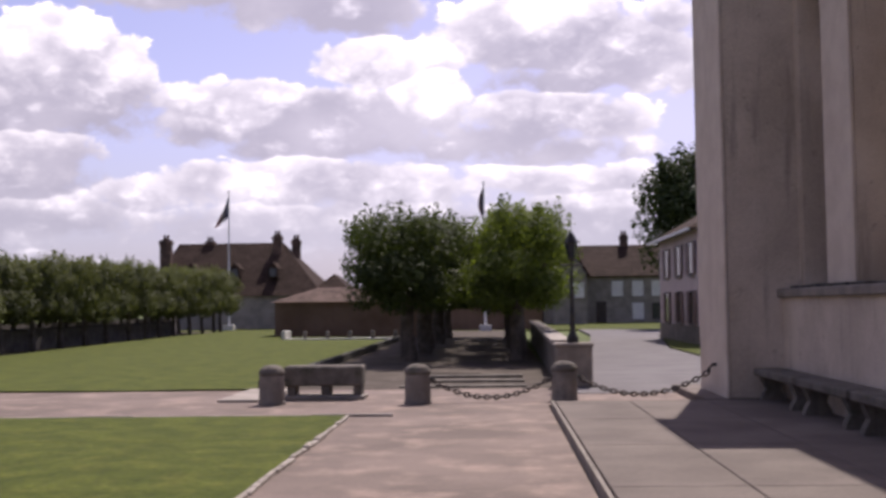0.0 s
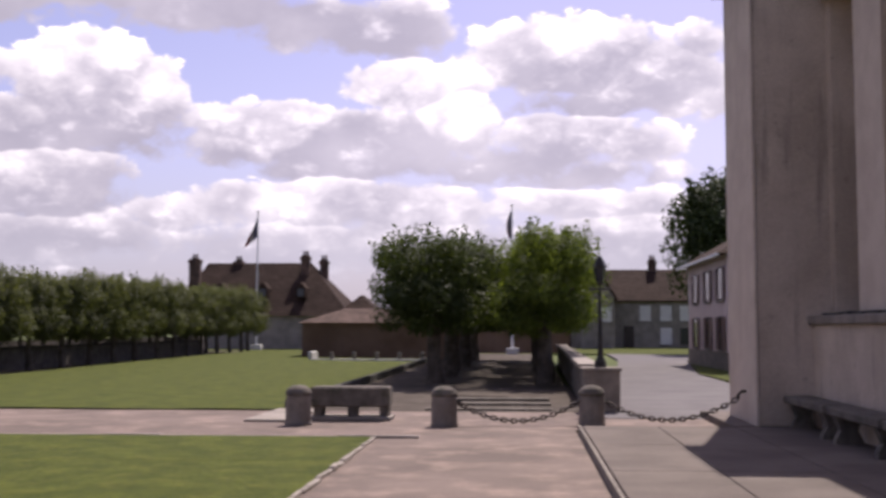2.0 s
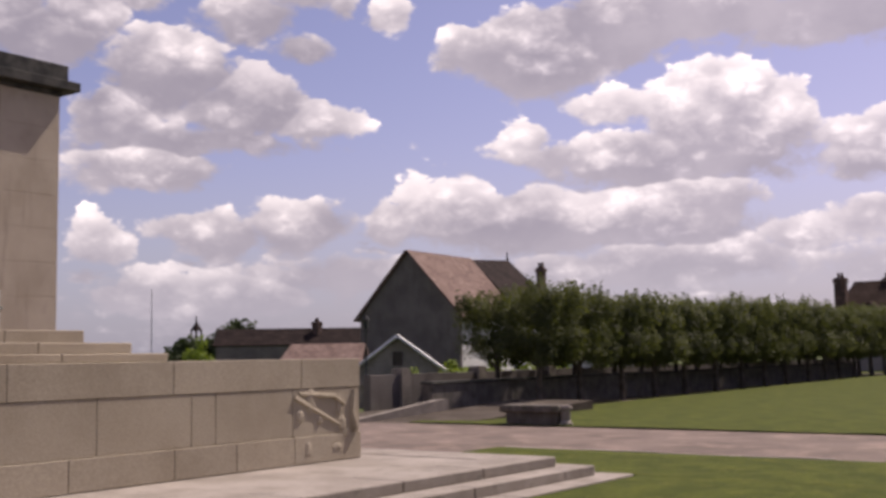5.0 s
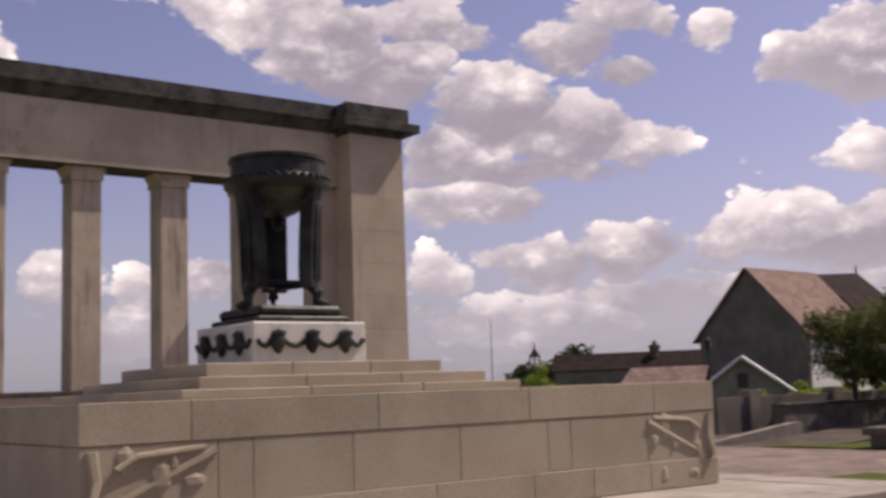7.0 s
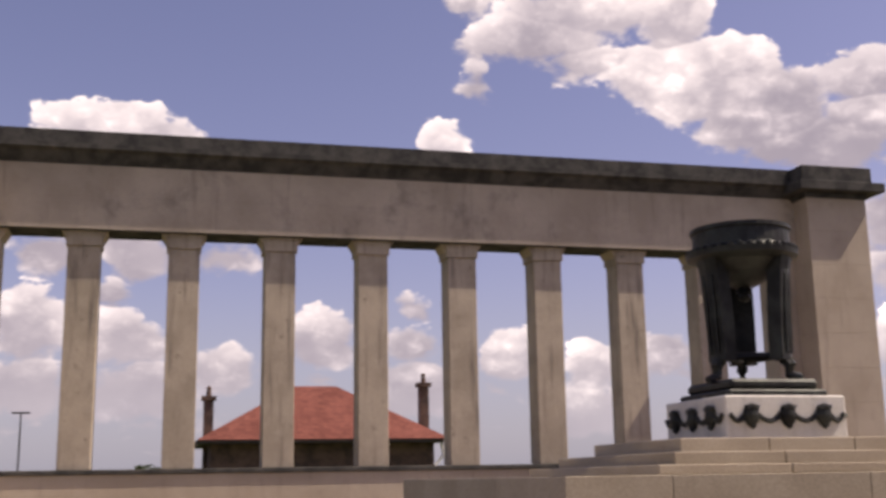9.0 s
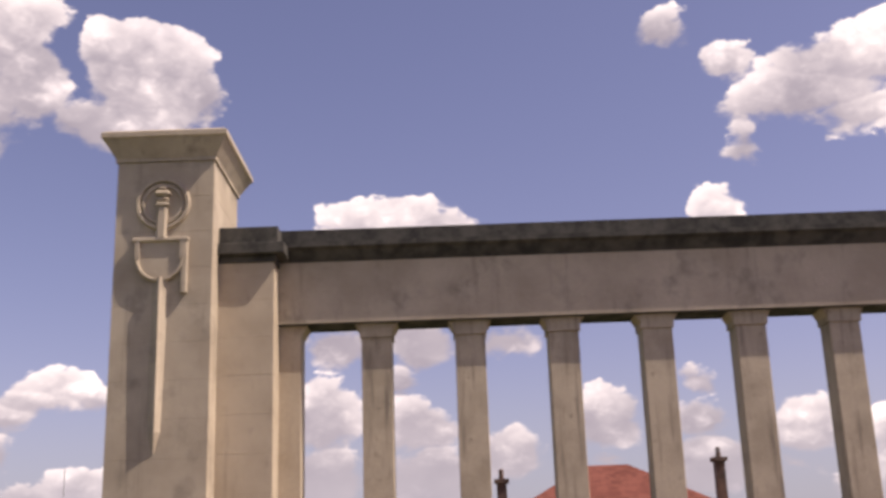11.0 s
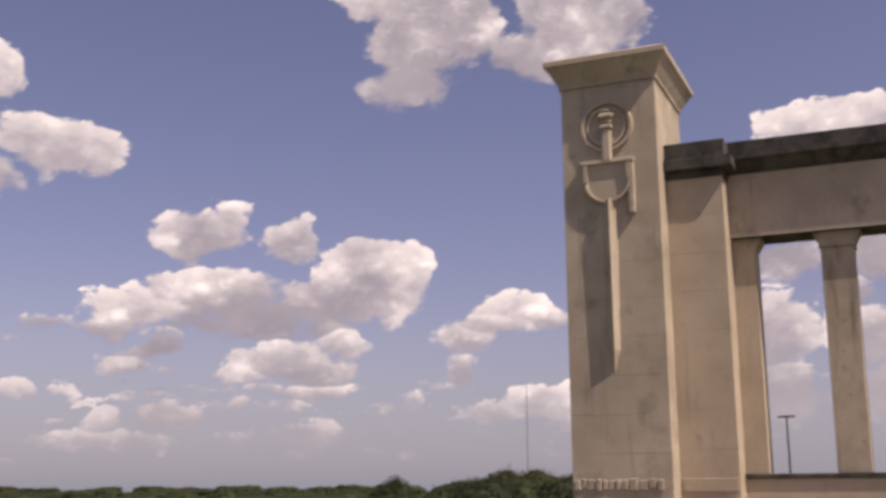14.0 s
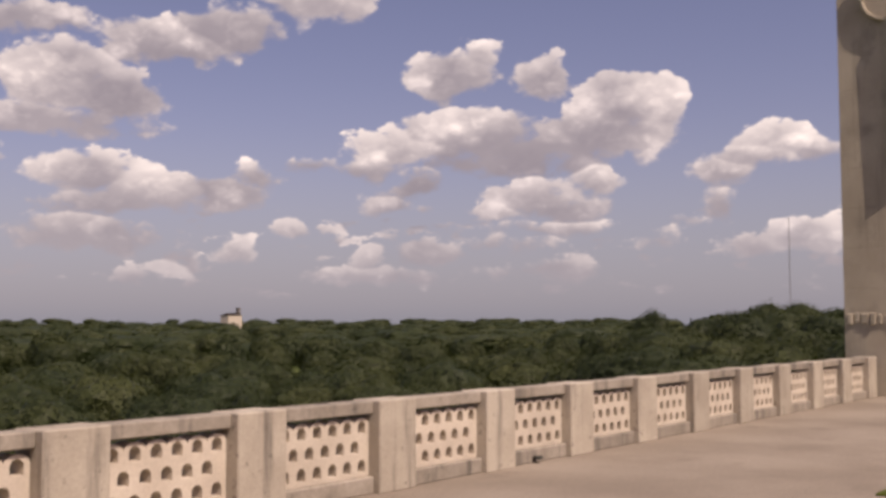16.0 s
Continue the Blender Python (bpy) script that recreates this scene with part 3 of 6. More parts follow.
def lathe(profile, at, sides=20, bm=None, squash=1.0):
    """Turns a profile of (radius, height) about an upright axis."""
    bm = bm or bmesh.new()
    rings = []
    for r, z in profile:
        rings.append([bm.verts.new((at[0] + r * math.cos(2 * math.pi * i / sides), at[1] + squash * r * math.sin(2 * math.pi * i / sides), at[2] + z)) for i in range(sides)])
    for a, b in zip(rings, rings[1:]):
        for i in range(sides):
            bm.faces.new((a[i], a[(i + 1) % sides], b[(i + 1) % sides], b[i]))
    bm.faces.new(rings[0][::-1])
    bm.faces.new(rings[-1])
    return bm


def tube(points, radius, sides=6, bm=None, end=None):
    """A round bar along a line of points; it may taper to the radius end."""
    bm = bm or bmesh.new()
    pts = [Vector(p) for p in points]
    rings = []
    for i, p in enumerate(pts):
        d = (pts[min(i + 1, len(pts) - 1)] - pts[max(i - 1, 0)]).normalized()
        u = d.cross(Vector((0.31, 0.17, 0.93) if abs(d.z) < 0.9 else (1, 0, 0))).normalized()
        w = d.cross(u)
        r = radius if end is None else radius + (end - radius) * i / (len(pts) - 1)
        rings.append([bm.verts.new(p + r * (math.cos(2 * math.pi * k / sides) * u + math.sin(2 * math.pi * k / sides) * w)) for k in range(sides)])
    for a, b in zip(rings, rings[1:]):
        for k in range(sides):
            bm.faces.new((a[k], a[(k + 1) % sides], b[(k + 1) % sides], b[k]))
    bm.faces.new(rings[0][::-1])
    bm.faces.new(rings[-1])
    return bm


def prism(outline, axis, lo, hi, bm=None):
    """An outline pushed along x, y or z; the outline is given in the two other axes, in their order."""
    bm = bm or bmesh.new()

    def at(p, k):
        return (k, *p) if axis == "x" else (p[0], k, p[1]) if axis == "y" else (*p, k)
    a, b = [bm.verts.new(at(p, lo)) for p in outline], [bm.verts.new(at(p, hi)) for p in outline]
    n = len(outline)
    bm.faces.new(a[::-1])
    bm.faces.new(b)
    for i in range(n):
        bm.faces.new((a[i], a[(i + 1) % n], b[(i + 1) % n], b[i]))
    return bm


def coursed(name, x0, x1, y0, y1, z0, z1, high, material, parent, label=""):
    """A shaft laid in courses with fine joints."""
    n = max(1, round((z1 - z0) / high))
    for k in range(n):
        a, b = z0 + (z1 - z0) * k / n, z0 + (z1 - z0) * (k + 1) / n
        part(name, blk(x0, x1, y0, y1, a + (0.0015 if k else 0), b - 0.0015, 0.004), material, parent, label)


def smooth(t):
    t = min(max(t, 0.0), 1.0)
    return t * t * (3 - 2 * t)


# ---- ground ----
def land(x, y):
    """Height of the land: a terrace above a wooded valley."""
    z = -0.12
    z -= 15 * smooth((-9.0 - y) / 70) * smooth((6.0 - x) / 30)
    z -= 5 * smooth((-33 - x) / 50) * smooth((30 - y) / 25)
    r = math.hypot(x, y)
    return z + 14 * smooth((r - 700) / 1600)


def make_ground():
    bm = bmesh.new()
    rings = [0.0, 6, 12, 18, 24, 30, 36, 44, 54, 66, 80, 100, 130, 170, 230, 320, 450, 650, 950, 1400, 2000, 2900, 4200]
    n, last = 72, None
    for r in rings:
        row = [bm.verts.new((r * math.cos(2 * math.pi * i / n), r * math.sin(2 * math.pi * i / n), land(r * math.cos(2 * math.pi * i / n), r * math.sin(2 * math.pi * i / n)))) for i in range(n if r else 1)]
        if last:
            for i in range(n):
                a, b = last[i % len(last)], last[(i + 1) % n % len(last)]
                bm.faces.new([v for v in dict.fromkeys((a, row[i], row[(i + 1) % n], b))])
        last = row
    setting("ground", bm, FIELD, "green valley land falling away below the terrace", "ground")


make_ground()
LAWN_X, LAWN_Y = -2.27, 17.42


def make_court():
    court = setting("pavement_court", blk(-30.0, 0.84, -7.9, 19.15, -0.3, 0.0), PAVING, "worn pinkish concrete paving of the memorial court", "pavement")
    lane = setting("pavement_lane", blk(-30.0, 3.3, 19.15, 23.0, -0.3, -0.004), PAVING, "pale paved lane crossing in front of the lawns", "pavement")
    setting("pavement_slab", blk(-4.95, -4.1, 20.2, 22.95, -0.1, 0.045, 0.01), STONE_STEP, "pale stone slab between lane and lawn", "pavement")
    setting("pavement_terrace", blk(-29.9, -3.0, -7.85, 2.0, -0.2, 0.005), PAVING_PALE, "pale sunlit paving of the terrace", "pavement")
    near = bmesh.new()
    box(near, -11.5, LAWN_X, 14.25, LAWN_Y, -0.05, 0.03, 0.01)
    box(near, -7.2, LAWN_X, 1.0, 14.25, -0.05, 0.03, 0.01)
    setting("lawn_near", near, GRASS, "mown green lawn beside the podium", "lawn")
    setting("lawn_terrace", blk(-24.0, -11.6, -3.4, 1.6, -0.05, 0.03, 0.01), GRASS, "small mown lawn on the terrace", "lawn")
    bm = bmesh.new()
    nx, ny = 10, 28
    grid = []
    for j in range(ny + 1):
        y = 23.0 + j * 53.0 / ny
        grid.append([bm.verts.new((-18.0 + (13.2 if y < 34 else 13.3) * i / nx, y, 0.03 + 0.14 * smooth((y - 28) / 40) * (1 - i / nx) + 0.02 * noise.noise((i * 0.9, y * 0.2, 0)))) for i in range(nx + 1)])
    for a, b in zip(grid, grid[1:]):
        for i in range(nx):
            bm.faces.new((a[i], a[i + 1], b[i + 1], b[i]))
    setting("lawn_far", bm, GRASS, "broad mown lawn rising gently to the lime trees", "lawn")
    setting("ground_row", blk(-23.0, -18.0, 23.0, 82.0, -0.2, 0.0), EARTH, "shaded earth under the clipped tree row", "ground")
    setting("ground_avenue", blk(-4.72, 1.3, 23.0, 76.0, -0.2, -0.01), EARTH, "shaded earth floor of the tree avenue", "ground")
    setting("path_avenue", blk(-1.7, -0.35, 28.0, 74.0, -0.1, 0.008), EARTH, "pale earth path up the middle of the avenue", "path")
    bm = bmesh.new()
    pts = [(-30.0, 72.0), (-17, 75.8), (0, 76.0), (9, 76.0), (20, 70), (60, 70), (60, 140), (-60, 140)]
    prism(pts, "z", -0.3, -0.02, bm)
    setting("ground_far", bm, GRASS, "grass verge behind the avenue", "ground")
    left = [(1.3, 21.5), (2.3, 28), (3.3, 40), (5.2, 62), (5.6, 75.5)]
    right = [(7.2, 21.5), (6.3, 33), (6.4, 42), (8.6, 60), (16.0, 69.5)]
    bm = prism(left + right[::-1], "z", -0.2, 0.006)
    setting("road", bm, ROADWAY, "pale asphalt road curving away past the houses", "road")
    bm = bmesh.new()
    prism([(6.35, 33), (6.45, 42), (8.7, 60), (12.0, 66.5), (12.0, 33)], "z", -0.2, 0.05, bm)
    setting("verge", bm, GRASS, "grass verge in front of the pink house", "verge")
    return court, lane


make_court()


def make_platform():
    """The raised paving in front of the near colonnade, in large slabs."""
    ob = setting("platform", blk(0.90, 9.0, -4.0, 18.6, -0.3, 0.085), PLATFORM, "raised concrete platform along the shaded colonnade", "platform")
    edge = bmesh.new()
    box(edge, 0.86, 0.90, -4.0, 18.62, -0.3, 0.12)
    part("kerb_face", edge, STONE_GREY, ob, "dark worn kerb face")
    box_x = [0.92, 2.1, 3.3, 4.5, 6.6, 8.9]
    n = 0
    for x0, x1 in zip(box_x, box_x[1:]):
        y = -3.9
        while y < 18.3:
            y1 = min(y + 2.8, 18.58)
            part("slab", blk(x0 + 0.008, x1 - 0.008, y + 0.008, y1 - 0.008, 0.03, 0.12, 0.006), PLATFORM, ob)
            y, n = y1, n + 1
    setting("platform_end", blk(3.32, 9.0, 18.61, 22.0, -0.3, 0.12), PLATFORM, "concrete base under the end pier", "platform")


make_platform()


def make_lawn_edge():
    rng = random.Random(4)
    edge = thing("lawn_edging", (LAWN_X, 9, 0), "row of pale irregular edging stones along the lawn", "edging", kind="structure")
    y = 5.0
    while y < LAWN_Y:
        l = rng.uniform(0.22, 0.45)
        w = rng.uniform(0.04, 0.075)
        part("stone", blk(LAWN_X - 0.005, LAWN_X + w, y, min(y + l - 0.015, LAWN_Y + 0.05), -0.02, rng.uniform(0.035, 0.06), 0.012), STONE_STEP, edge)
        y += l
    x = -11.4
    while x < LAWN_X:
        l = rng.uniform(0.5, 0.9)
        part("stone", blk(x, x + l - 0.012, LAWN_Y + 0.003, LAWN_Y + 0.09, -0.02, rng.uniform(0.03, 0.045), 0.01), STONE_STEP, edge)
        x += l


make_lawn_edge()


# ---- the far colonnade with its pylon ----
COL_X, Q_X, PYL_X = -28.3, -27.4, -26.6
COL_Y0, COL_STEP = -1.83, 2.37


def chamfer_hole(y0, y1, z0, z1, c):
    return [(y0, z0), (y1, z0), (y1, z1 - c), (y1 - c, z1), (y0 + c, z1), (y0, z1 - c)]


def make_colonnade():
    hall = thing("memorial_colonnade", (-28.8, 6.7, 0), "tall pale limestone colonnade with square pillars and a blackened cornice", "colonnade")
    part("parapet", blk(-29.4, COL_X + 0.1, -4.3, 17.6, -0.3, 1.86), STONE, hall, "plain stone parapet below the pillars")
    cap = bmesh.new()
    box(cap, -29.5, COL_X + 0.16, -4.3, 17.6, 1.86, 1.98, 0.02)
    part("parapet_cap", cap, STONE_BLACK, hall, "moss-darkened parapet coping")
    pil = bmesh.new()
    box(pil, -0.38, 0.38, -0.38, 0.38, 0, 5.35, 0.012)
    box(pil, -0.43, 0.43, -0.42, 0.42, 5.35, 5.72)
    me = finish(pil, "pillar", STONE_PILLAR)
    for k in range(8):
        piece("pillar", me, hall, (COL_X - 0.38, COL_Y0 + COL_STEP * k, 1.98))
    for k in range(9):
        y0 = COL_Y0 + COL_STEP * (k - 1) + 0.38
        y1 = y0 + COL_STEP - 0.76
        if k == 0:
            y0 = -3.75
        for s, ya in ((1, y0), (-1, y1)):
            bm = bmesh.new()
            prism([(ya, 7.42), (ya + s * 0.2, 7.74), (ya, 7.74)], "x", COL_X - 0.8, COL_X - 0.004, bm)
            part("corbel", bm, STONE, hall)
    joints = [-4.4] + [COL_Y0 + COL_STEP * k for k in range(9)] + [17.42]
    for a, b in zip(joints, joints[1:]):
        part("beam_stone", blk(COL_X - 0.86, COL_X + 0.22, a + 0.001, b - 0.001, 7.70, 8.502, 0.004), STONE_PYLON, hall)
        part("beam_stone", blk(COL_X - 0.86, COL_X + 0.215, a + 0.001, b - 0.001, 8.504, 9.298, 0.004), STONE_PYLON, hall)
    # Near-black sheet puts the shade under the beam into colour.
    part("soffit", blk(COL_X - 0.85, COL_X + 0.205, -4.29, 17.40, 7.684, 7.699), STONE_BLACK, hall, "near-black sheet painting shade on the underside of the beam")
    cor = bmesh.new()
    prism([(COL_X + 0.225, 9.30), (COL_X + 0.42, 9.56), (COL_X + 0.56, 9.62), (COL_X + 0.56, 9.74), (COL_X + 0.36, 9.78), (COL_X + 0.36, 10.12), (COL_X - 0.9, 10.12), (COL_X - 0.9, 9.30)], "y", 0, 1, cor)
    for v in cor.verts:
        v.co.y = -4.32 if v.co.y < 0.5 else 17.3
    part("cornice", cor, STONE_BLACK, hall, "black weathered cornice")
    # end pier
    coursed("pier_course", COL_X - 0.95, Q_X, 17.42, 19.28, -0.3, 9.2, 0.92, STONE, hall)
    part("pier_reveal", blk(COL_X - 0.8, COL_X, 16.74, 17.42, 1.9, 7.72), STONE, hall)
    top = bmesh.new()
    for x0, x1, y0, y1, z0, z1 in ((COL_X - 1.0, Q_X + 0.05, 17.36, 19.34, 9.2, 9.36), (COL_X - 1.2, Q_X + 0.36, 17.05, 19.72, 9.36, 9.62), (COL_X - 1.05, Q_X + 0.14, 17.25, 19.46, 9.62, 10.1)):
        box(top, x0, x1, y0, y1, z0, z1, 0.015)
    part("pier_cornice", top, STONE_BLACK, hall, "black weathered pier cornice")
    # inner pier beside the pylon
    coursed("pier_course", COL_X - 0.9, Q_X, -5.68, -4.3, -0.3, 9.15, 0.92, STONE, hall)
    part("pier_reveal", blk(COL_X - 0.8, COL_X, -4.3, -3.75, 1.9, 7.72), STONE, hall)
    top = bmesh.new()
    for x0, x1, y0, y1, z0, z1 in ((COL_X - 1.0, Q_X + 0.04, -5.7, -4.26, 9.15, 9.34), (COL_X - 1.1, Q_X + 0.24, -5.7, -4.02, 9.34, 9.62), (COL_X - 1.05, Q_X + 0.1, -5.7, -4.2, 9.62, 10.06)):
        box(top, x0, x1, y0, y1, z0, z1, 0.012)
    part("pier_cornice", top, STONE_BLACK, hall, "black weathered pier cornice")
    part("frieze", blk(Q_X - 0.01, Q_X + 0.03, -5.6, -4.34, 1.58, 1.88, 0.01), STONE, hall)
    bench = thing("stone_bench", (-27.85, 6.5, 0), "long pale stone bench at the foot of the parapet", "bench")
    part("seat", blk(-28.16, -27.68, -4.1, 17.2, 0.46, 0.58, 0.015), STONE, bench)
    for k in range(8):
        part("support", blk(-28.14, -27.78, -3.8 + 2.9 * k, -3.55 + 2.9 * k, 0.0, 0.46, 0.01), STONE, bench)


def ring_relief(bm, at, r0, r1, thick, sides=28, a0=0.0, a1=360.0, squash=1.0):
    """A flat-topped ring that stands out from a wall facing +x."""
    rows = []
    n = sides if a1 - a0 >= 360 else sides + 1
    for r, h in ((r0, 0), (r0 + 0.02, thick), (r1 - 0.03, thick), (r1, 0)):
        rows.append([bm.verts.new((at[0] + h, at[1] + r * math.cos(radians(a0 + (a1 - a0) * i / sides)), at[2] + squash * r * math.sin(radians(a0 + (a1 - a0) * i / sides)))) for i in range(n)])
    m = sides if n == sides else n - 1
    for a, b in zip(rows, rows[1:]):
        for i in range(m):
            bm.faces.new((a[i], a[(i + 1) % n], b[(i + 1) % n], b[i]))
    return bm


def make_pylon():
    py = thing("memorial_pylon", (-28.0, -6.9, 0), "tall pale limestone pylon carved with a sheathed sword", "pylon")
    y0, y1 = -8.08, -5.68
    coursed("stone_course", -29.6, PYL_X, y0, y1, -0.3, 11.62, 0.92, STONE_PYLON, py)
    part("core", blk(-29.5, PYL_X - 0.05, y0 + 0.05, y1 - 0.05, -0.2, 11.6), STONE_DIM, py)
    top = bmesh.new()
    box(top, -29.66, PYL_X + 0.05, y0 - 0.05, y1 + 0.05, 11.62, 11.72)
    vs = [[top.verts.new(p) for p in ((-29.66 - o, y0 - 0.05 - o, z), (PYL_X + 0.05 + o, y0 - 0.05 - o, z), (PYL_X + 0.05 + o, y1 + 0.05 + o, z), (-29.66 - o, y1 + 0.05 + o, z))] for o, z in ((0, 11.70), (0.26, 12.16), (0.31, 12.18), (0.31, 12.31), (0.22, 12.37))]
    for a, b in zip(vs, vs[1:]):
        for i in range(4):
            top.faces.new((a[i], a[(i + 1) % 4], b[(i + 1) % 4], b[i]))
    top.faces.new(vs[-1])
    part("cornice", top, STONE_PYLON, py, "weathered flaring cap stone")
    x, yc, zc = PYL_X - 0.005, -6.92, 10.5
    wreath = bmesh.new()
    ring_relief(wreath, (x, yc, zc), 0.56, 0.68, 0.10)
    ring_relief(wreath, (x, yc, zc), 0.42, 0.54, 0.07)
    part("wreath", wreath, STONE_PYLON, py, "carved double ring")
    hilt = bmesh.new()
    box(hilt, x, x + 0.16, yc - 0.13, yc + 0.13, 9.55, 10.42, 0.05)
    box(hilt, x, x + 0.19, yc - 0.17, yc + 0.17, 10.40, 10.52, 0.04)
    box(hilt, x, x + 0.17, yc - 0.15, yc + 0.15, 10.55, 10.64, 0.03)
    box(hilt, x, x + 0.20, yc - 0.20, yc + 0.20, 10.67, 10.82, 0.06)
    box(hilt, x, x + 0.15, yc - 0.12, yc + 0.12, 10.83, 10.95, 0.05)
    part("hilt", hilt, STONE_PYLON, py, "carved sword hilt")
    shield = bmesh.new()
    pts = [(-0.62, 9.56), (0.62, 9.56), (0.60, 9.1), (0.50, 8.78), (0.30, 8.58), (0, 8.5), (-0.30, 8.58), (-0.50, 8.78), (-0.60, 9.1)]
    prism([(yc - 0.02 + a, z) for a, z in pts], "x", x, x + 0.07, shield)
    part("shield", shield, STONE_PYLON, py, "carved shield-shaped guard")
    rim = bmesh.new()
    ring_relief(rim, (x + 0.07, yc - 0.02, 9.08), 0.50, 0.60, 0.07, 20, 180, 360, 0.97)
    box(rim, x, x + 0.15, yc - 0.68, yc + 0.68, 9.52, 9.62, 0.02)
    for s in (-1, 1):
        ya, yb = sorted((yc - 0.02 + s * 0.49, yc - 0.02 + s * 0.59))
        box(rim, x + 0.04, x + 0.14, ya, yb, 9.06, 9.54)
    box(rim, x, x + 0.13, yc + 0.50, yc + 0.66, 8.2, 9.54, 0.03)
    part("shield_rim", rim, STONE_PYLON, py, "carved shield rim and strap")
    blade = bmesh.new()
    a = [blade.verts.new(v) for v in ((x, yc - 0.2, 8.6), (x + 0.2, yc + 0.02, 8.6), (x, yc + 0.2, 8.6))]
    b = [blade.verts.new(v) for v in ((x, yc - 0.17, 4.9), (x + 0.17, yc + 0.02, 4.9), (x, yc + 0.13, 4.9))]
    tip = blade.verts.new((x, yc - 0.03, 4.35))
    for i, j in ((0, 1), (1, 2)):
        blade.faces.new((a[i], a[j], b[j], b[i]))
        blade.faces.new((b[i], b[j], tip))
    blade.faces.new(a)
    part("blade", blade, STONE_PYLON, py, "carved sword blade in relief")
    rng = random.Random(8)
    yy = y0 + 0.06
    while yy < y1 - 0.2:
        w = rng.uniform(0.14, 0.24)
        part("frieze_block", blk(x, x + rng.uniform(0.03, 0.07), yy, yy + w - 0.03, 1.6 + rng.uniform(0, 0.06), 1.9 - rng.uniform(0, 0.05), 0.02), STONE_PYLON, py)
        yy += w


make_colonnade()
make_pylon()


# ---- the near colonnade, in shade ----
def make_near_colonnade():
    hall = thing("near_colonnade", (6.0, 10, 0.12), "shaded stone colonnade with square pillars on a high parapet", "colonnade")
    top = 8.45
    part("end_pier", blk(3.55, 4.75, 18.7, 20.95, 0.12, top - 0.7, 0.015), STONE_DIM, hall, "pale stone end pier")
    # Paler sheet puts the brighter light on the pier's court side into colour.
    part("pier_facing", blk(3.51, 3.549, 18.68, 20.97, 0.12, top - 0.7), STONE_PANEL, hall, "thin paler sheet painting the brighter court side of the pier")
    part("pier_core", blk(4.75, 7.0, 18.9, 20.95, 0.12, top - 0.7), STONE_DIM, hall)
    cor = bmesh.new()
    box(cor, 3.32, 7.2, 18.48, 21.2, top - 0.7, top - 0.45, 0.02)
    box(cor, 3.40, 7.1, 18.56, 21.1, top - 0.45, top)
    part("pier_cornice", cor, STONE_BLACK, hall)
    part("parapet", blk(4.42, 5.3, -4.0, 18.7, 0.12, 1.72), STONE_DIM, hall, "plain stone parapet")
    part("parapet_cap", blk(4.33, 5.36, -4.0, 18.7, 1.72, 1.86, 0.02), STONE_GREY, hall, "mossy parapet coping")
    rng, y = random.Random(17), -3.9
    while y < 18.3:
        l = rng.uniform(0.25, 0.8)
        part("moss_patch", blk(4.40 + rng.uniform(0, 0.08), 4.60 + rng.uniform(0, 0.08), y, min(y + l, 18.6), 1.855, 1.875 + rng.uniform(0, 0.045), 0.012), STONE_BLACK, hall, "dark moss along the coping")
        y += l + rng.uniform(0.0, 0.25)
    part("pillar", blk(4.72, 5.6, 18.45, 18.9, 1.86, 6.9), STONE_DIM, hall)
    me = finish(blk(-0.46, 0.46, -0.6, 0.6, 0, 5.05, 0.015), "pillar", STONE_DIM)
    # Same for the pillars: their lit court sides get a paler sheet.
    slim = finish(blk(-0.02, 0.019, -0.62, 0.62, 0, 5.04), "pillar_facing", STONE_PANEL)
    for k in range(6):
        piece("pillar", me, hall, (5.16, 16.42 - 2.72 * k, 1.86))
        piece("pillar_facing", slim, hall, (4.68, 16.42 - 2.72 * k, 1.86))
    part("entablature", blk(4.6, 5.75, -4.0, 18.6, 6.9, 7.8), STONE_DIM, hall)
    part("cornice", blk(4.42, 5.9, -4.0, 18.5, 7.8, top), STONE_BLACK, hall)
    part("back_wall", blk(6.8, 7.1, -4.0, 18.9, 0.12, top - 0.1), STONE_DIM, hall)
    hook = bmesh.new()
    tube([(3.56, 19.5, 0.62), (3.44, 19.5, 0.62), (3.38, 19.5, 0.56), (3.38, 19.5, 0.49)], 0.03, 6, hook)
    part("chain_hook", hook, IRON, hall, "iron ring for the chain")
    hall.location.x += 0.17
    first = None
    for k in range(4):
        y = 17.5 - 2.4 * k
        if first is None:
            first = thing("stone_bench", (4.2, y, 0.12), "weathered grey stone bench along the parapet", "bench", "benches by the parapet")
            part("seat", blk(3.96, 4.40, y - 1.14, y + 1.14, 0.49, 0.61, 0.02), STONE_MOSSY, first)
            for s in (-0.95, 0.79):
                leg = bmesh.new()
                prism([(4.0, 0.12), (4.38, 0.12), (4.36, 0.2), (4.30, 0.3), (4.36, 0.49), (4.0, 0.49), (4.08, 0.3), (4.02, 0.2)], "y", y + s, y + s + 0.16, leg)
                part("support", leg, STONE_MOSSY, first)
            first.location.x += 0.13
        else:
            copy_thing(first, Matrix.Translation((4.33, y, 0.12)))


make_near_colonnade()


# ---- podium with the bronze tripod ----
MID_Y = 7.97


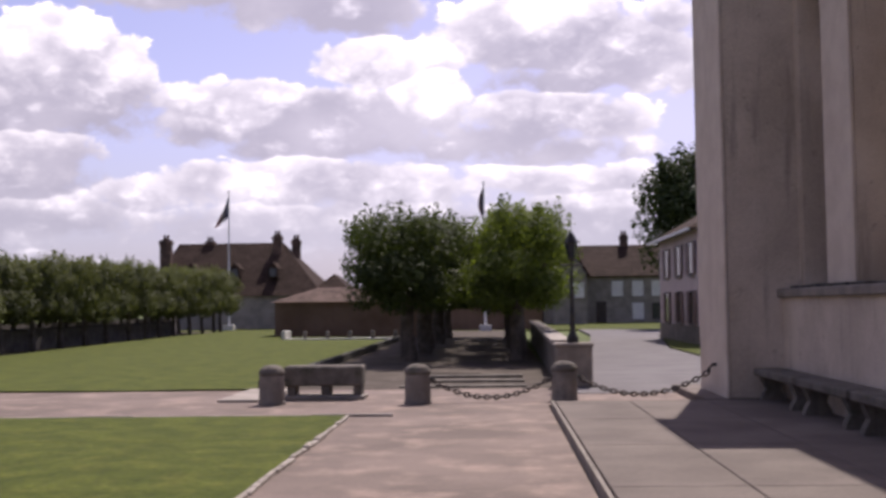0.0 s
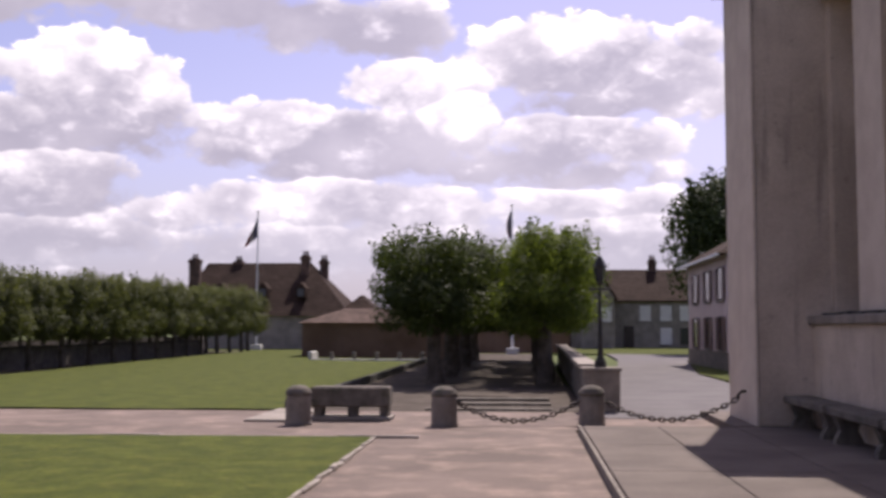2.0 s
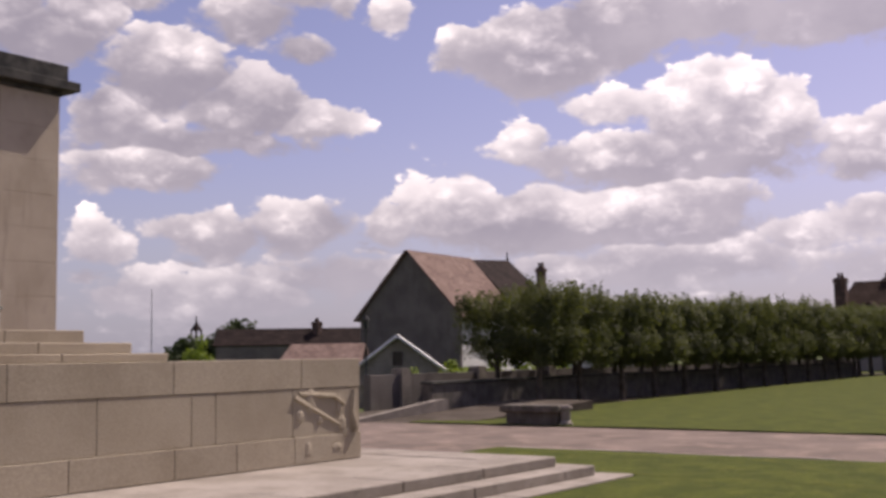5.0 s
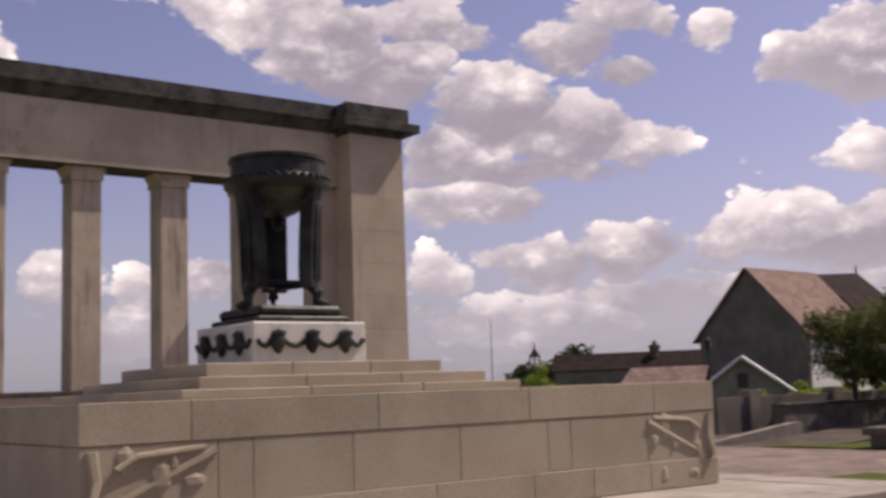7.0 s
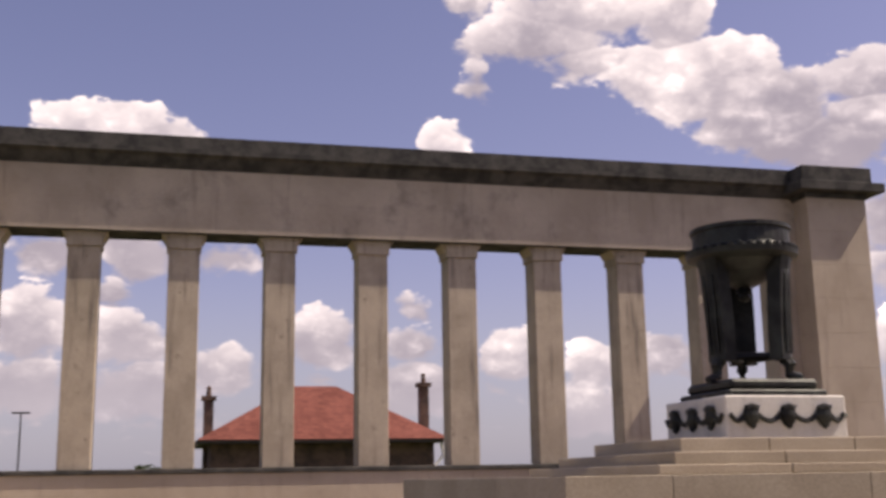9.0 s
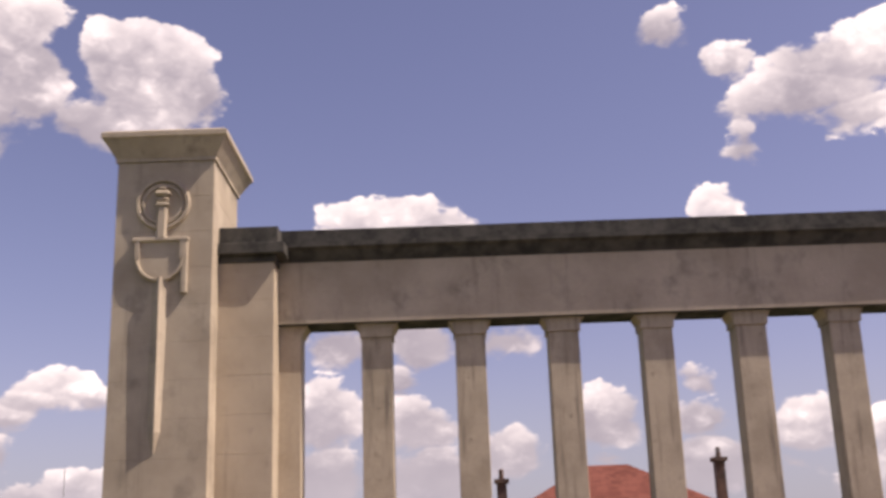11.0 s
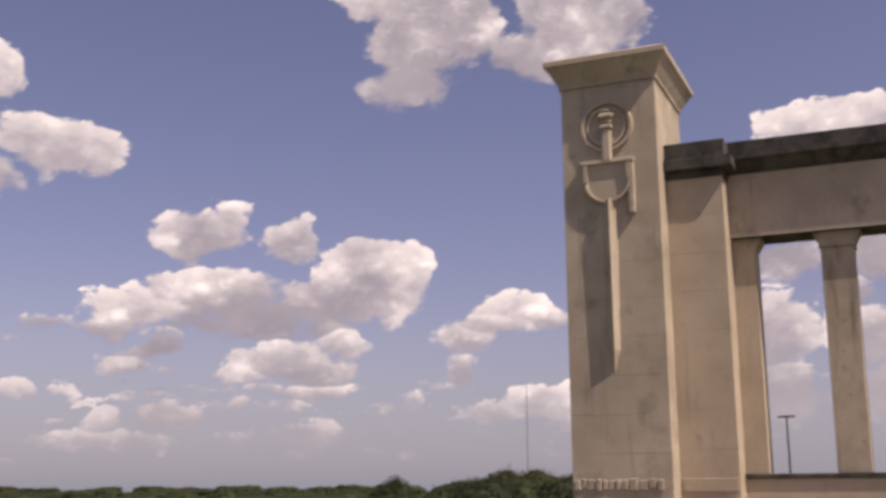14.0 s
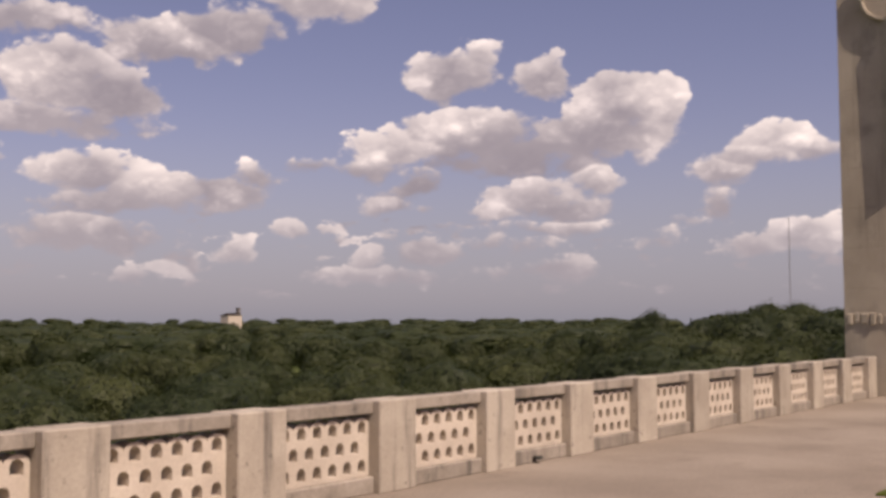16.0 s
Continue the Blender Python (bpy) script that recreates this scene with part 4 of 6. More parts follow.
def make_podium():
    po = thing("stepped_podium", (-12.5, MID_Y, 0), "broad pale stone platform with worn steps", "podium")
    for x1, half, z0, z1 in ((-7.22, 6.22, -0.2, 0.05), (-7.6, 5.85, 0.05, 0.18), (-7.98, 5.48, 0.18, 0.31)):
        y = MID_Y - half
        k = 0
        rng = random.Random(int(half * 100))
        while y < MID_Y + half - 0.01:
            y2 = min(y + rng.uniform(1.5, 2.2), MID_Y + half)
            if MID_Y + half - y2 < 0.6:
                y2 = MID_Y + half
            part("step_stone", blk(x1 - 0.75, x1, y + 0.006, y2 - 0.006, z0 + 0.001, z1, 0.012), STONE_STEP, po)
            y = y2
        for s in (-1, 1):
            ya, yb = sorted((MID_Y + s * half, MID_Y + s * (half - 0.75)))
            x = x1 - 0.76
            while x > -18.5:
                part("step_stone", blk(x - 1.9, x - 0.008, ya, yb, z0 + 0.001, z1, 0.012), STONE_STEP, po)
                x -= 1.9
    part("landing", blk(-18.6, -8.74, MID_Y - 4.72, MID_Y + 4.72, 0.0, 0.302), STONE_STEP, po)
    ba = thing("stone_dais", (-13.9, MID_Y, 0.31), "massive base of large pale limestone blocks with carved corners", "base")
    X, y0, y1, xb = -10.35, 3.72, 12.23, -17.4
    part("core", blk(xb + 0.15, X - 0.15, y0 + 0.15, y1 - 0.15, 0.32, 1.6), STONE_PIECE, ba)

    def course(z0, z1, joints, out):
        js = [y0 - out] + joints + [y1 + out]
        for a, b in zip(js, js[1:]):
            part("stone_block", blk(X - 0.45, X + out, a + 0.003, b - 0.003, z0 + 0.002, z1 - 0.002, 0.006), STONE_PIECE, ba)
        x = X - 0.45
        while x > xb + 0.3:
            x2 = max(x - 1.75, xb)
            for ya, yb in ((y0 - out, y0 + 0.4), (y1 - 0.4, y1 + out)):
                part("stone_block", blk(x2 + 0.004, x - 0.004, ya, yb, z0 + 0.004, z1 - 0.004, 0.008), STONE_PIECE, ba)
            x = x2
    course(1.27, 1.655, [4.78, 6.88, 8.98, 11.08], 0.008)
    course(0.66, 1.27, [5.05, 5.42, 6.56, 7.95, 9.25, 9.62, 10.92], 0.0)
    course(0.31, 0.66, [5.0, 6.1, 7.6, 9.0, 9.95, 10.95], 0.012)
    rng = random.Random(5)
    for ya, yb, s in ((y0 + 0.03, 5.02, 1), (10.95, y1 - 0.03, -1)):
        rel = bmesh.new()
        tip = ya if s > 0 else yb
        inner = yb if s > 0 else ya
        tube([(X - 0.015, inner, 1.17), (X - 0.01, tip + s * 0.25, 0.72)], 0.05, 6, rel, 0.03)
        tube([(X - 0.005, inner - s * 0.1, 1.21), (X + 0.02, tip + s * 0.5, 1.16), (X + 0.02, tip + s * 0.3, 1.05)], 0.03, 6, rel)
        tube([(X - 0.02, tip + s * 0.08, 1.22), (X - 0.01, tip + s * 0.12, 0.95), (X + 0.03, tip + s * 0.06, 0.70)], 0.07, 6, rel, 0.05)
        for k in range(9):
            yy, zz = rng.uniform(ya + 0.1, yb - 0.15), rng.uniform(0.45, 1.15)
            bmesh.ops.create_icosphere(rel, subdivisions=1, radius=1.0, matrix=Matrix.Translation((X, yy, zz)) @ Matrix.Diagonal((0.03, rng.uniform(0.05, 0.14), rng.uniform(0.06, 0.2), 1)))
        part("carved_trophy", rel, STONE_PIECE, ba, "weathered carved relief at the corner")
    cx = -14.45
    for hx, hy, z0, z1 in ((2.27, 2.48, 1.655, 1.765), (1.95, 2.13, 1.765, 1.91), (1.4, 1.78, 1.91, 2.085)):
        y = MID_Y - hy
        n = 3
        for k in range(n):
            a, b = MID_Y - hy + 2 * hy * k / n, MID_Y - hy + 2 * hy * (k + 1) / n
            part("step_stone", blk(cx - hx, cx + hx, a + 0.004, b - 0.004, z0, z1, 0.01), STONE_PIECE, ba)


make_podium()


def make_tripod():
    cx, cy = -14.45, MID_Y
    ped = thing("tripod_pedestal", (cx, cy, 2.085), "square white stone pedestal hung with bronze garlands", "pedestal")
    h = 0.87
    body = bmesh.new()
    box(body, cx - h, cx + h, cy - h, cy + h, 2.085, 2.64, 0.02)
    part("body", body, STONE_WHITE, ped)
    for face in range(4):
        m = Matrix.Translation((cx, cy, 0)) @ Matrix.Rotation(radians(90 * face), 4, "Z")
        gar = bmesh.new()
        for k in (-1, 0, 1):
            bmesh.ops.create_icosphere(gar, subdivisions=2, radius=1.0, matrix=m @ Matrix.Translation((h + 0.02, k * 0.52, 2.38)) @ Matrix.Diagonal((0.09, 0.11, 0.15, 1)))
            bmesh.ops.create_icosphere(gar, subdivisions=1, radius=1.0, matrix=m @ Matrix.Translation((h + 0.05, k * 0.52, 2.48)) @ Matrix.Diagonal((0.07, 0.13, 0.06, 1)))
            bmesh.ops.create_icosphere(gar, subdivisions=1, radius=1.0, matrix=m @ Matrix.Translation((h + 0.04, k * 0.52, 2.27)) @ Matrix.Diagonal((0.05, 0.06, 0.07, 1)))
        for a, b in ((-0.82, -0.6), (-0.44, -0.08), (0.08, 0.44), (0.6, 0.82)):
            tube([m @ Vector((h + 0.02, a + (b - a) * t, 2.40 - 0.09 * math.sin(math.pi * t))) for t in (0, 0.25, 0.5, 0.75, 1)], 0.035, 6, gar)
        part("garland", gar, BRONZE, ped, "dark bronze garland with masks")
    tri = thing("bronze_tripod", (cx, cy, 2.64), "large dark bronze tripod brazier on a stepped plate", "tripod")
    tri.scale = (0.95, 0.95, 0.915)
    plate = bmesh.new()
    box(plate, cx - 0.76, cx + 0.76, cy - 0.76, cy + 0.76, 2.64, 2.74, 0.03)
    box(plate, cx - 0.68, cx + 0.68, cy - 0.68, cy + 0.68, 2.74, 2.90, 0.05)
    part("base_plate", plate, BRONZE, tri)
    bowl = lathe([(0.05, 4.24), (0.12, 4.26), (0.10, 4.32), (0.28, 4.40), (0.50, 4.55), (0.62, 4.70), (0.66, 4.78)], (cx, cy, 0), 28)
    bmesh.ops.create_icosphere(bowl, subdivisions=2, radius=0.09, matrix=Matrix.Translation((cx, cy, 4.2)))
    part("bowl", bowl, BRONZE, tri, "round bronze bowl with a pendant knob")
    rim = lathe([(0.60, 4.70), (0.80, 4.78), (0.81, 4.86), (0.72, 4.90), (0.70, 4.94), (0.70, 5.16), (0.73, 5.18), (0.73, 5.24), (0.62, 5.24), (0.60, 4.95)], (cx, cy, 0), 36)
    part("rim", rim, BRONZE, tri, "broad bronze rim")
    beads = bmesh.new()
    for i in range(36):
        a = 2 * math.pi * i / 36
        bmesh.ops.create_icosphere(beads, subdivisions=1, radius=0.055, matrix=Matrix.Translation((cx + 0.77 * math.cos(a), cy + 0.77 * math.sin(a), 4.88)))
    part("beading", beads, BRONZE, tri, "beaded lip with green patina")
    for a in (-79, 41, 161):
        c, s = math.cos(radians(a)), math.sin(radians(a))
        leg = bmesh.new()
        rows = []
        for r, z, w in ((0.58, 4.80, 0.22), (0.53, 4.55, 0.205), (0.49, 4.0, 0.20), (0.47, 3.5, 0.19), (0.47, 3.2, 0.19)):
            rows.append([leg.verts.new((cx + c * (r + dr) - s * dw, cy + s * (r + dr) + c * dw, z)) for dr, dw in ((-0.1, -w), (0.1, -w), (0.14, 0), (0.1, w), (-0.1, w))])
        for p, q in zip(rows, rows[1:]):
            for i in range(5):
                leg.faces.new((p[i], p[(i + 1) % 5], q[(i + 1) % 5], q[i]))
        leg.faces.new(rows[0])
        leg.faces.new(rows[-1][::-1])
        for d in (-0.09, 0.0, 0.09):
            tube([(cx + c * 0.64 - s * d, cy + s * 0.64 + c * d, 4.5), (cx + c * 0.60 - s * d, cy + s * 0.60 + c * d, 3.3)], 0.025, 5, leg)
        foot = tube([(cx + c * 0.47, cy + s * 0.47, 3.3), (cx + c * 0.60, cy + s * 0.60, 3.12), (cx + c * 0.58, cy + s * 0.58, 2.98), (cx + c * 0.76, cy + s * 0.76, 2.91)], 0.105, 7, None, 0.06)
        lg = part("leg", leg, BRONZE, tri, "fluted bronze leg")
        part("lion_foot", foot, BRONZE, lg, "clawed bronze foot")
    ring = bmesh.new()
    pts = [Vector((cx + 0.46 * math.cos(radians(a)), cy + 0.46 * math.sin(radians(a)), 3.27)) for a in (-79, 41, 161)]
    for i in range(3):
        tube([pts[i], pts[(i + 1) % 3]], 0.06, 6, ring)
    part("stretcher", ring, BRONZE, tri)


make_tripod()


# ---- terrace balustrade ----
def lattice_panel():
    """Pierced panel: three rows of arched openings in a staggered pattern, scalloped along the top."""
    bm = bmesh.new()
    W, n, d = 1.27, 6, 0.085
    cw, ch = W / n, 0.187

    def cell(x0, z0, scallop):
        k = 10
        inner, outer = [], []
        hw, hz, z1 = cw * 0.265, ch * 0.33, z0 + ch * 0.24
        for i in range(k + 1):
            a = math.pi * i / k
            inner.append((x0 + cw / 2 + hw * math.cos(a), z1 + hz + hw * 1.0 * math.sin(a)))
            if scallop:
                outer.append((x0 + cw / 2 + cw / 2 * math.cos(a), z0 + ch * 0.66 + ch * 0.38 * math.sin(a)))
            else:
                t = math.cos(a)
                outer.append((x0 + cw / 2 + cw / 2 * max(-1, min(1, 1.6 * t)), z0 + ch * min(1, 1.6 * math.sin(a) * 0.5 + 0.5)))
        inner += [(x0 + cw / 2 - hw, z1), (x0 + cw / 2 + hw, z1)]
        outer += [(x0, z0), (x0 + cw, z0)]
        m = len(inner)
        layers = []
        for y in (-d, d):
            layers.append(([bm.verts.new((p[0], y, p[1])) for p in inner], [bm.verts.new((p[0], y, p[1])) for p in outer]))
        for (ia, oa), flip in zip(layers, (False, True)):
            for i in range(m):
                f = (ia[i], ia[(i + 1) % m], oa[(i + 1) % m], oa[i])
                bm.faces.new(f[::-1] if flip else f)
        (ia, oa), (ib, ob) = layers
        for i in range(m):
            bm.faces.new((ia[i], ib[i], ib[(i + 1) % m], ia[(i + 1) % m]))
            bm.faces.new((oa[i], oa[(i + 1) % m], ob[(i + 1) % m], ob[i]))
    for row in range(3):
        z = 0.0 + row * ch
        if row == 1:
            for i in range(n - 1):
                cell(-W / 2 + cw * (i + 0.5), z, False)
            for x0 in (-W / 2, W / 2 - cw / 2):
                box(bm, x0, x0 + cw / 2, -d, d, z, z + ch)
        else:
            for i in range(n):
                cell(-W / 2 + cw * i, z, row == 2)
    bmesh.ops.remove_doubles(bm, verts=bm.verts[:], dist=0.0005)
    return finish(bm, "lattice_panel", STONE_PANEL)


def make_balustrade():
    ba = thing("balustrade", (-14.0, -7.5, 0), "mottled pinkish stone balustrade with pierced arched panels", "balustrade")
    y = -7.5
    panel = lattice_panel()
    post = finish(blk(-0.29, 0.29, -0.19, 0.17, 0.0, 0.905, 0.012), "post", STONE_RAIL)
    rail = finish(blk(-0.643, 0.643, -0.16, 0.085, 0.775, 0.897, 0.01), "top_rail", STONE_COPING)
    foot = finish(blk(-0.643, 0.643, -0.16, 0.10, 0.0, 0.17, 0.015), "base_rail", STONE_COPING)
    for k in range(14):
        x = -26.05 + 1.868 * k
        piece("post", post, ba, (x, y, 0))
        if k < 13:
            xm = x + 0.934
            piece("panel", panel, ba, (xm, y - 0.055, 0.172))
            piece("top_rail", rail, ba, (xm, y, 0))
            piece("base_rail", foot, ba, (xm, y, 0))
    part("drain", lathe([(0.055, -0.02), (0.055, 0.02)], (-11.9, -7.34, 0.07), 12), STONE_BLACK, ba, "small dark drain hole")


make_balustrade()


# ---- bollards, chains and bench at the end of the court ----
def make_bollards():
    first = thing("stone_bollard", (0, 0, 0), "short round grey stone bollard with a domed cap", "bollard", "bollards across the avenue")
    part("shaft", lathe([(0.235, 0.0), (0.235, 0.04), (0.225, 0.06), (0.215, 0.48), (0.20, 0.50)], (0, 0, 0), 22), STONE_GREY, first)
    part("cap", lathe([(0.215, 0.50), (0.228, 0.52), (0.228, 0.56), (0.19, 0.62), (0.12, 0.665), (0.04, 0.68)], (0, 0, 0), 22), STONE_MOSSY, first, "moss-darkened domed cap")
    part("ring", tube([(0.2, 0, 0.42), (0.29, 0, 0.42)], 0.02, 6), IRON, first, "iron chain ring")
    spots = [(-3.88, 19.75, 0.0), (-1.35, 19.65, 0.0), (1.17, 20.1, 0.0)]
    first.location = spots[0]
    BASE[first.name] = Vector(spots[0])
    for p in spots[1:]:
        copy_thing(first, Matrix.Translation(p))
    small = thing("low_bollard", (-9.6, 56.6, 0), "small pale stone post on a low kerb", "bollard", "posts by the far wall")
    part("shaft", lathe([(0.11, 0.0), (0.10, 0.3), (0.12, 0.33), (0.06, 0.42)], (-9.6, 56.6, 0.08), 10), STONE_GREY, small)
    for k in range(1, 5):
        copy_thing(small, Matrix.Translation((-9.6 + 1.15 * k, 56.6, 0)))


def make_chain(a, b, sag, name_label):
    a, b = Vector(a), Vector(b)
    ch = thing("chain", (a + b) / 2, name_label, "chain")
    length = (b - a).length
    n = int(length / 0.085)
    for i in range(n):
        t = (i + 0.5) / n
        p = a.lerp(b, t) - Vector((0, 0, sag * 4 * t * (1 - t)))
        d = (b - a) / length - Vector((0, 0, sag * 4 * (1 - 2 * t) / length))
        ob = piece("link", LINK, ch, p)
        ob.rotation_mode = "QUATERNION"
        ob.rotation_quaternion = d.to_track_quat("X", "Z") @ Euler((math.pi / 2 * (i % 2), 0, 0)).to_quaternion()


LINK = finish(tube([(0.062 * math.cos(q), 0.036 * math.sin(q), 0) for q in [math.pi * k / 4 for k in range(9)]], 0.016, 5), "link", CHAIN_IRON)


def make_bench_by_bollards():
    be = thing("stone_bench", (-3.1, 20.9, 0), "weathered dark stone bench behind the bollards", "bench")
    part("seat", blk(-3.85, -2.42, 20.65, 21.2, 0.24, 0.60, 0.03), STONE_MOSSY, be)
    for x in (-3.8, -3.18, -2.6):
        part("support", blk(x, x + 0.16, 20.72, 21.12, 0.06, 0.24, 0.015), STONE_MOSSY, be)
    part("base", blk(-3.9, -2.38, 20.6, 21.25, 0.0, 0.07, 0.01), STONE_STEP, be)


make_bollards()
make_chain((-1.15, 19.68, 0.42), (0.97, 20.05, 0.42), 0.34, "sagging rusty iron chain between two bollards")
make_chain((1.37, 20.06, 0.42), (3.54, 19.5, 0.50), 0.34, "sagging rusty iron chain from bollard to pier")
make_bench_by_bollards()


# ---- trees ----
def leaf_cards(rng, points, normals, size, flat=0.68):
    """Many small folded leaves: vertices and faces."""
    n = len(points)
    up = rng.normal(size=(n, 3)) * (1 - flat) + normals
    up /= np.linalg.norm(up, axis=1)[:, None] + 1e-9
    a = np.cross(up, rng.normal(size=(n, 3)))
    a /= np.linalg.norm(a, axis=1)[:, None] + 1e-9
    b = np.cross(up, a)
    s = size * rng.uniform(0.6, 1.35, n)[:, None]
    v = np.stack([points - a * s, points - b * s * 0.55 + up * s * 0.15, points + a * s, points + b * s * 0.55 + up * s * 0.15], 1).reshape(-1, 3)
    return v, np.arange(4 * n).reshape(n, 4)


def crown_mesh(name, seed, half, lumps, leaves, size, material, boxy=0.0, shell=0.45):
    """A crown of leaves in uneven clumps about the origin."""
    rng = np.random.default_rng(seed)
    c = rng.normal(size=(lumps, 3))
    c /= np.linalg.norm(c, axis=1)[:, None]
    c = np.sign(c) * np.abs(c) ** (1 - 0.55 * boxy)
    c *= rng.uniform(0.45, 0.86, lumps)[:, None]
    r = rng.uniform(0.22, 0.40, lumps)
    k = rng.integers(0, lumps, leaves)
    d = rng.normal(size=(leaves, 3))
    d /= np.linalg.norm(d, axis=1)[:, None]
    p = c[k] + d * (r[k] * (shell + (1 - shell) * rng.uniform(0, 1, leaves) ** 0.5))[:, None]
    p *= np.array(half)
    shoots = max(8, leaves // 220)
    reach = 0.24 if boxy > 0.5 else 0.05
    base = p[np.argsort(-p[:, 2])[:leaves // 4]][rng.integers(0, leaves // 4, shoots)]
    j = rng.integers(0, shoots, leaves // 14)
    p[:len(j)] = base[j] + np.stack([rng.normal(0, 0.05, len(j)), rng.normal(0, 0.05, len(j)), rng.uniform(0, reach * half[2], len(j))], 1) * (half[2] / 1.6)
    v, f = leaf_cards(rng, p, d * 0.8 + np.array([0, 0, 0.5]), size)
    me = bpy.data.meshes.new(name)
    me.from_pydata(v.tolist(), [], f.tolist())
    me.materials.append(material)
    return me


def trunk_mesh(name, height, radius, spread, rng, limbs=5):
    bm = tube([(0, 0, -0.1), (0.03, 0.0, 0.12 * height), (-0.03, 0.04, 0.5 * height), (0.02, 0.0, height)], radius * 1.25, 9, None, radius * 0.75)
    for i in range(limbs):
        a = 2 * math.pi * (i + rng.uniform(-0.3, 0.3)) / limbs
        z = height * rng.uniform(0.8, 1.0)
        tube([(0, 0, z), (spread * 0.4 * math.cos(a), spread * 0.4 * math.sin(a), z + 0.45 * spread), (spread * 0.8 * math.cos(a), spread * 0.8 * math.sin(a), z + 1.1 * spread)], radius * 0.5, 6, bm, radius * 0.15)
    return finish(bm, name, BARK)


def plant(name, trunk, crown, at, crown_z, label, category, group, turn=0.0, size=1.0):
    t = thing(name, at, label, category, group)
    tr = new("trunk", trunk)
    tr.parent = t
    cr = new("crown", crown)
    cr.parent = t
    cr.location = (0, 0, crown_z)
    cr.rotation_euler[2] = turn
    t.scale = (size, size, size)
    return t


def make_trees():
    rng = random.Random(11)
    trunk = trunk_mesh("trunk", 1.9, 0.24, 1.1, rng)
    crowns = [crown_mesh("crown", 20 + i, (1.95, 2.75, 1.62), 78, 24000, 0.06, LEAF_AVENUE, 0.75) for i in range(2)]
    # The right row takes the leaf colour with sunlight painted in.
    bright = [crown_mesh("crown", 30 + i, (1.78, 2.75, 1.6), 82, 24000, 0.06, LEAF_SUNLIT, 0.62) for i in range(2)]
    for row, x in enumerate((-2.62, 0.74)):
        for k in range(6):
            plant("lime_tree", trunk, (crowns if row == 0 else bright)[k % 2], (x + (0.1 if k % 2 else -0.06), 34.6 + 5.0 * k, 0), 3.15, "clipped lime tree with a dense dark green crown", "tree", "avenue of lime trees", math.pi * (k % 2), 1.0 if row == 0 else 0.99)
    slim = trunk_mesh("trunk", 1.75, 0.13, 0.8, rng, 4)
    crowns = [crown_mesh("crown", 40 + i, (1.6, 1.62, 1.62), 70, 15000, 0.06, LEAF_ROW, 0.85) for i in range(3)]
    for k in range(34):
        y = 31.2 + 2.9 * (k % 17) + (1.4 if k > 16 else 0)
        plant("lime_tree", slim, crowns[k % 3], ((-19.0 if k < 17 else -21.6) + rng.uniform(-0.15, 0.15), y, 0), 3.06 if k % 17 < 3 else 2.84, "young clipped lime tree in a close row", "tree", "row of lime trees by the lawn", math.pi * (k % 2), (0.84 + 0.008 * (k % 17)) * rng.uniform(0.97, 1.03))
    big = trunk_mesh("trunk", 4.0, 0.45, 2.5, rng)
    tall = crown_mesh("crown", 60, (4.6, 4.6, 5.0), 90, 26000, 0.17, LEAF_DARK, 0.2)
    plant("broadleaf_tree", big, tall, (14.3, 76.0, 0), 7.4, "large dark broadleaf tree behind the pink house", "tree", "")
    plant("broadleaf_tree", big, tall, (18.5, 84.0, 0), 7.6, "large dark broadleaf tree behind the pink house", "tree", "", 2.0)


make_trees()


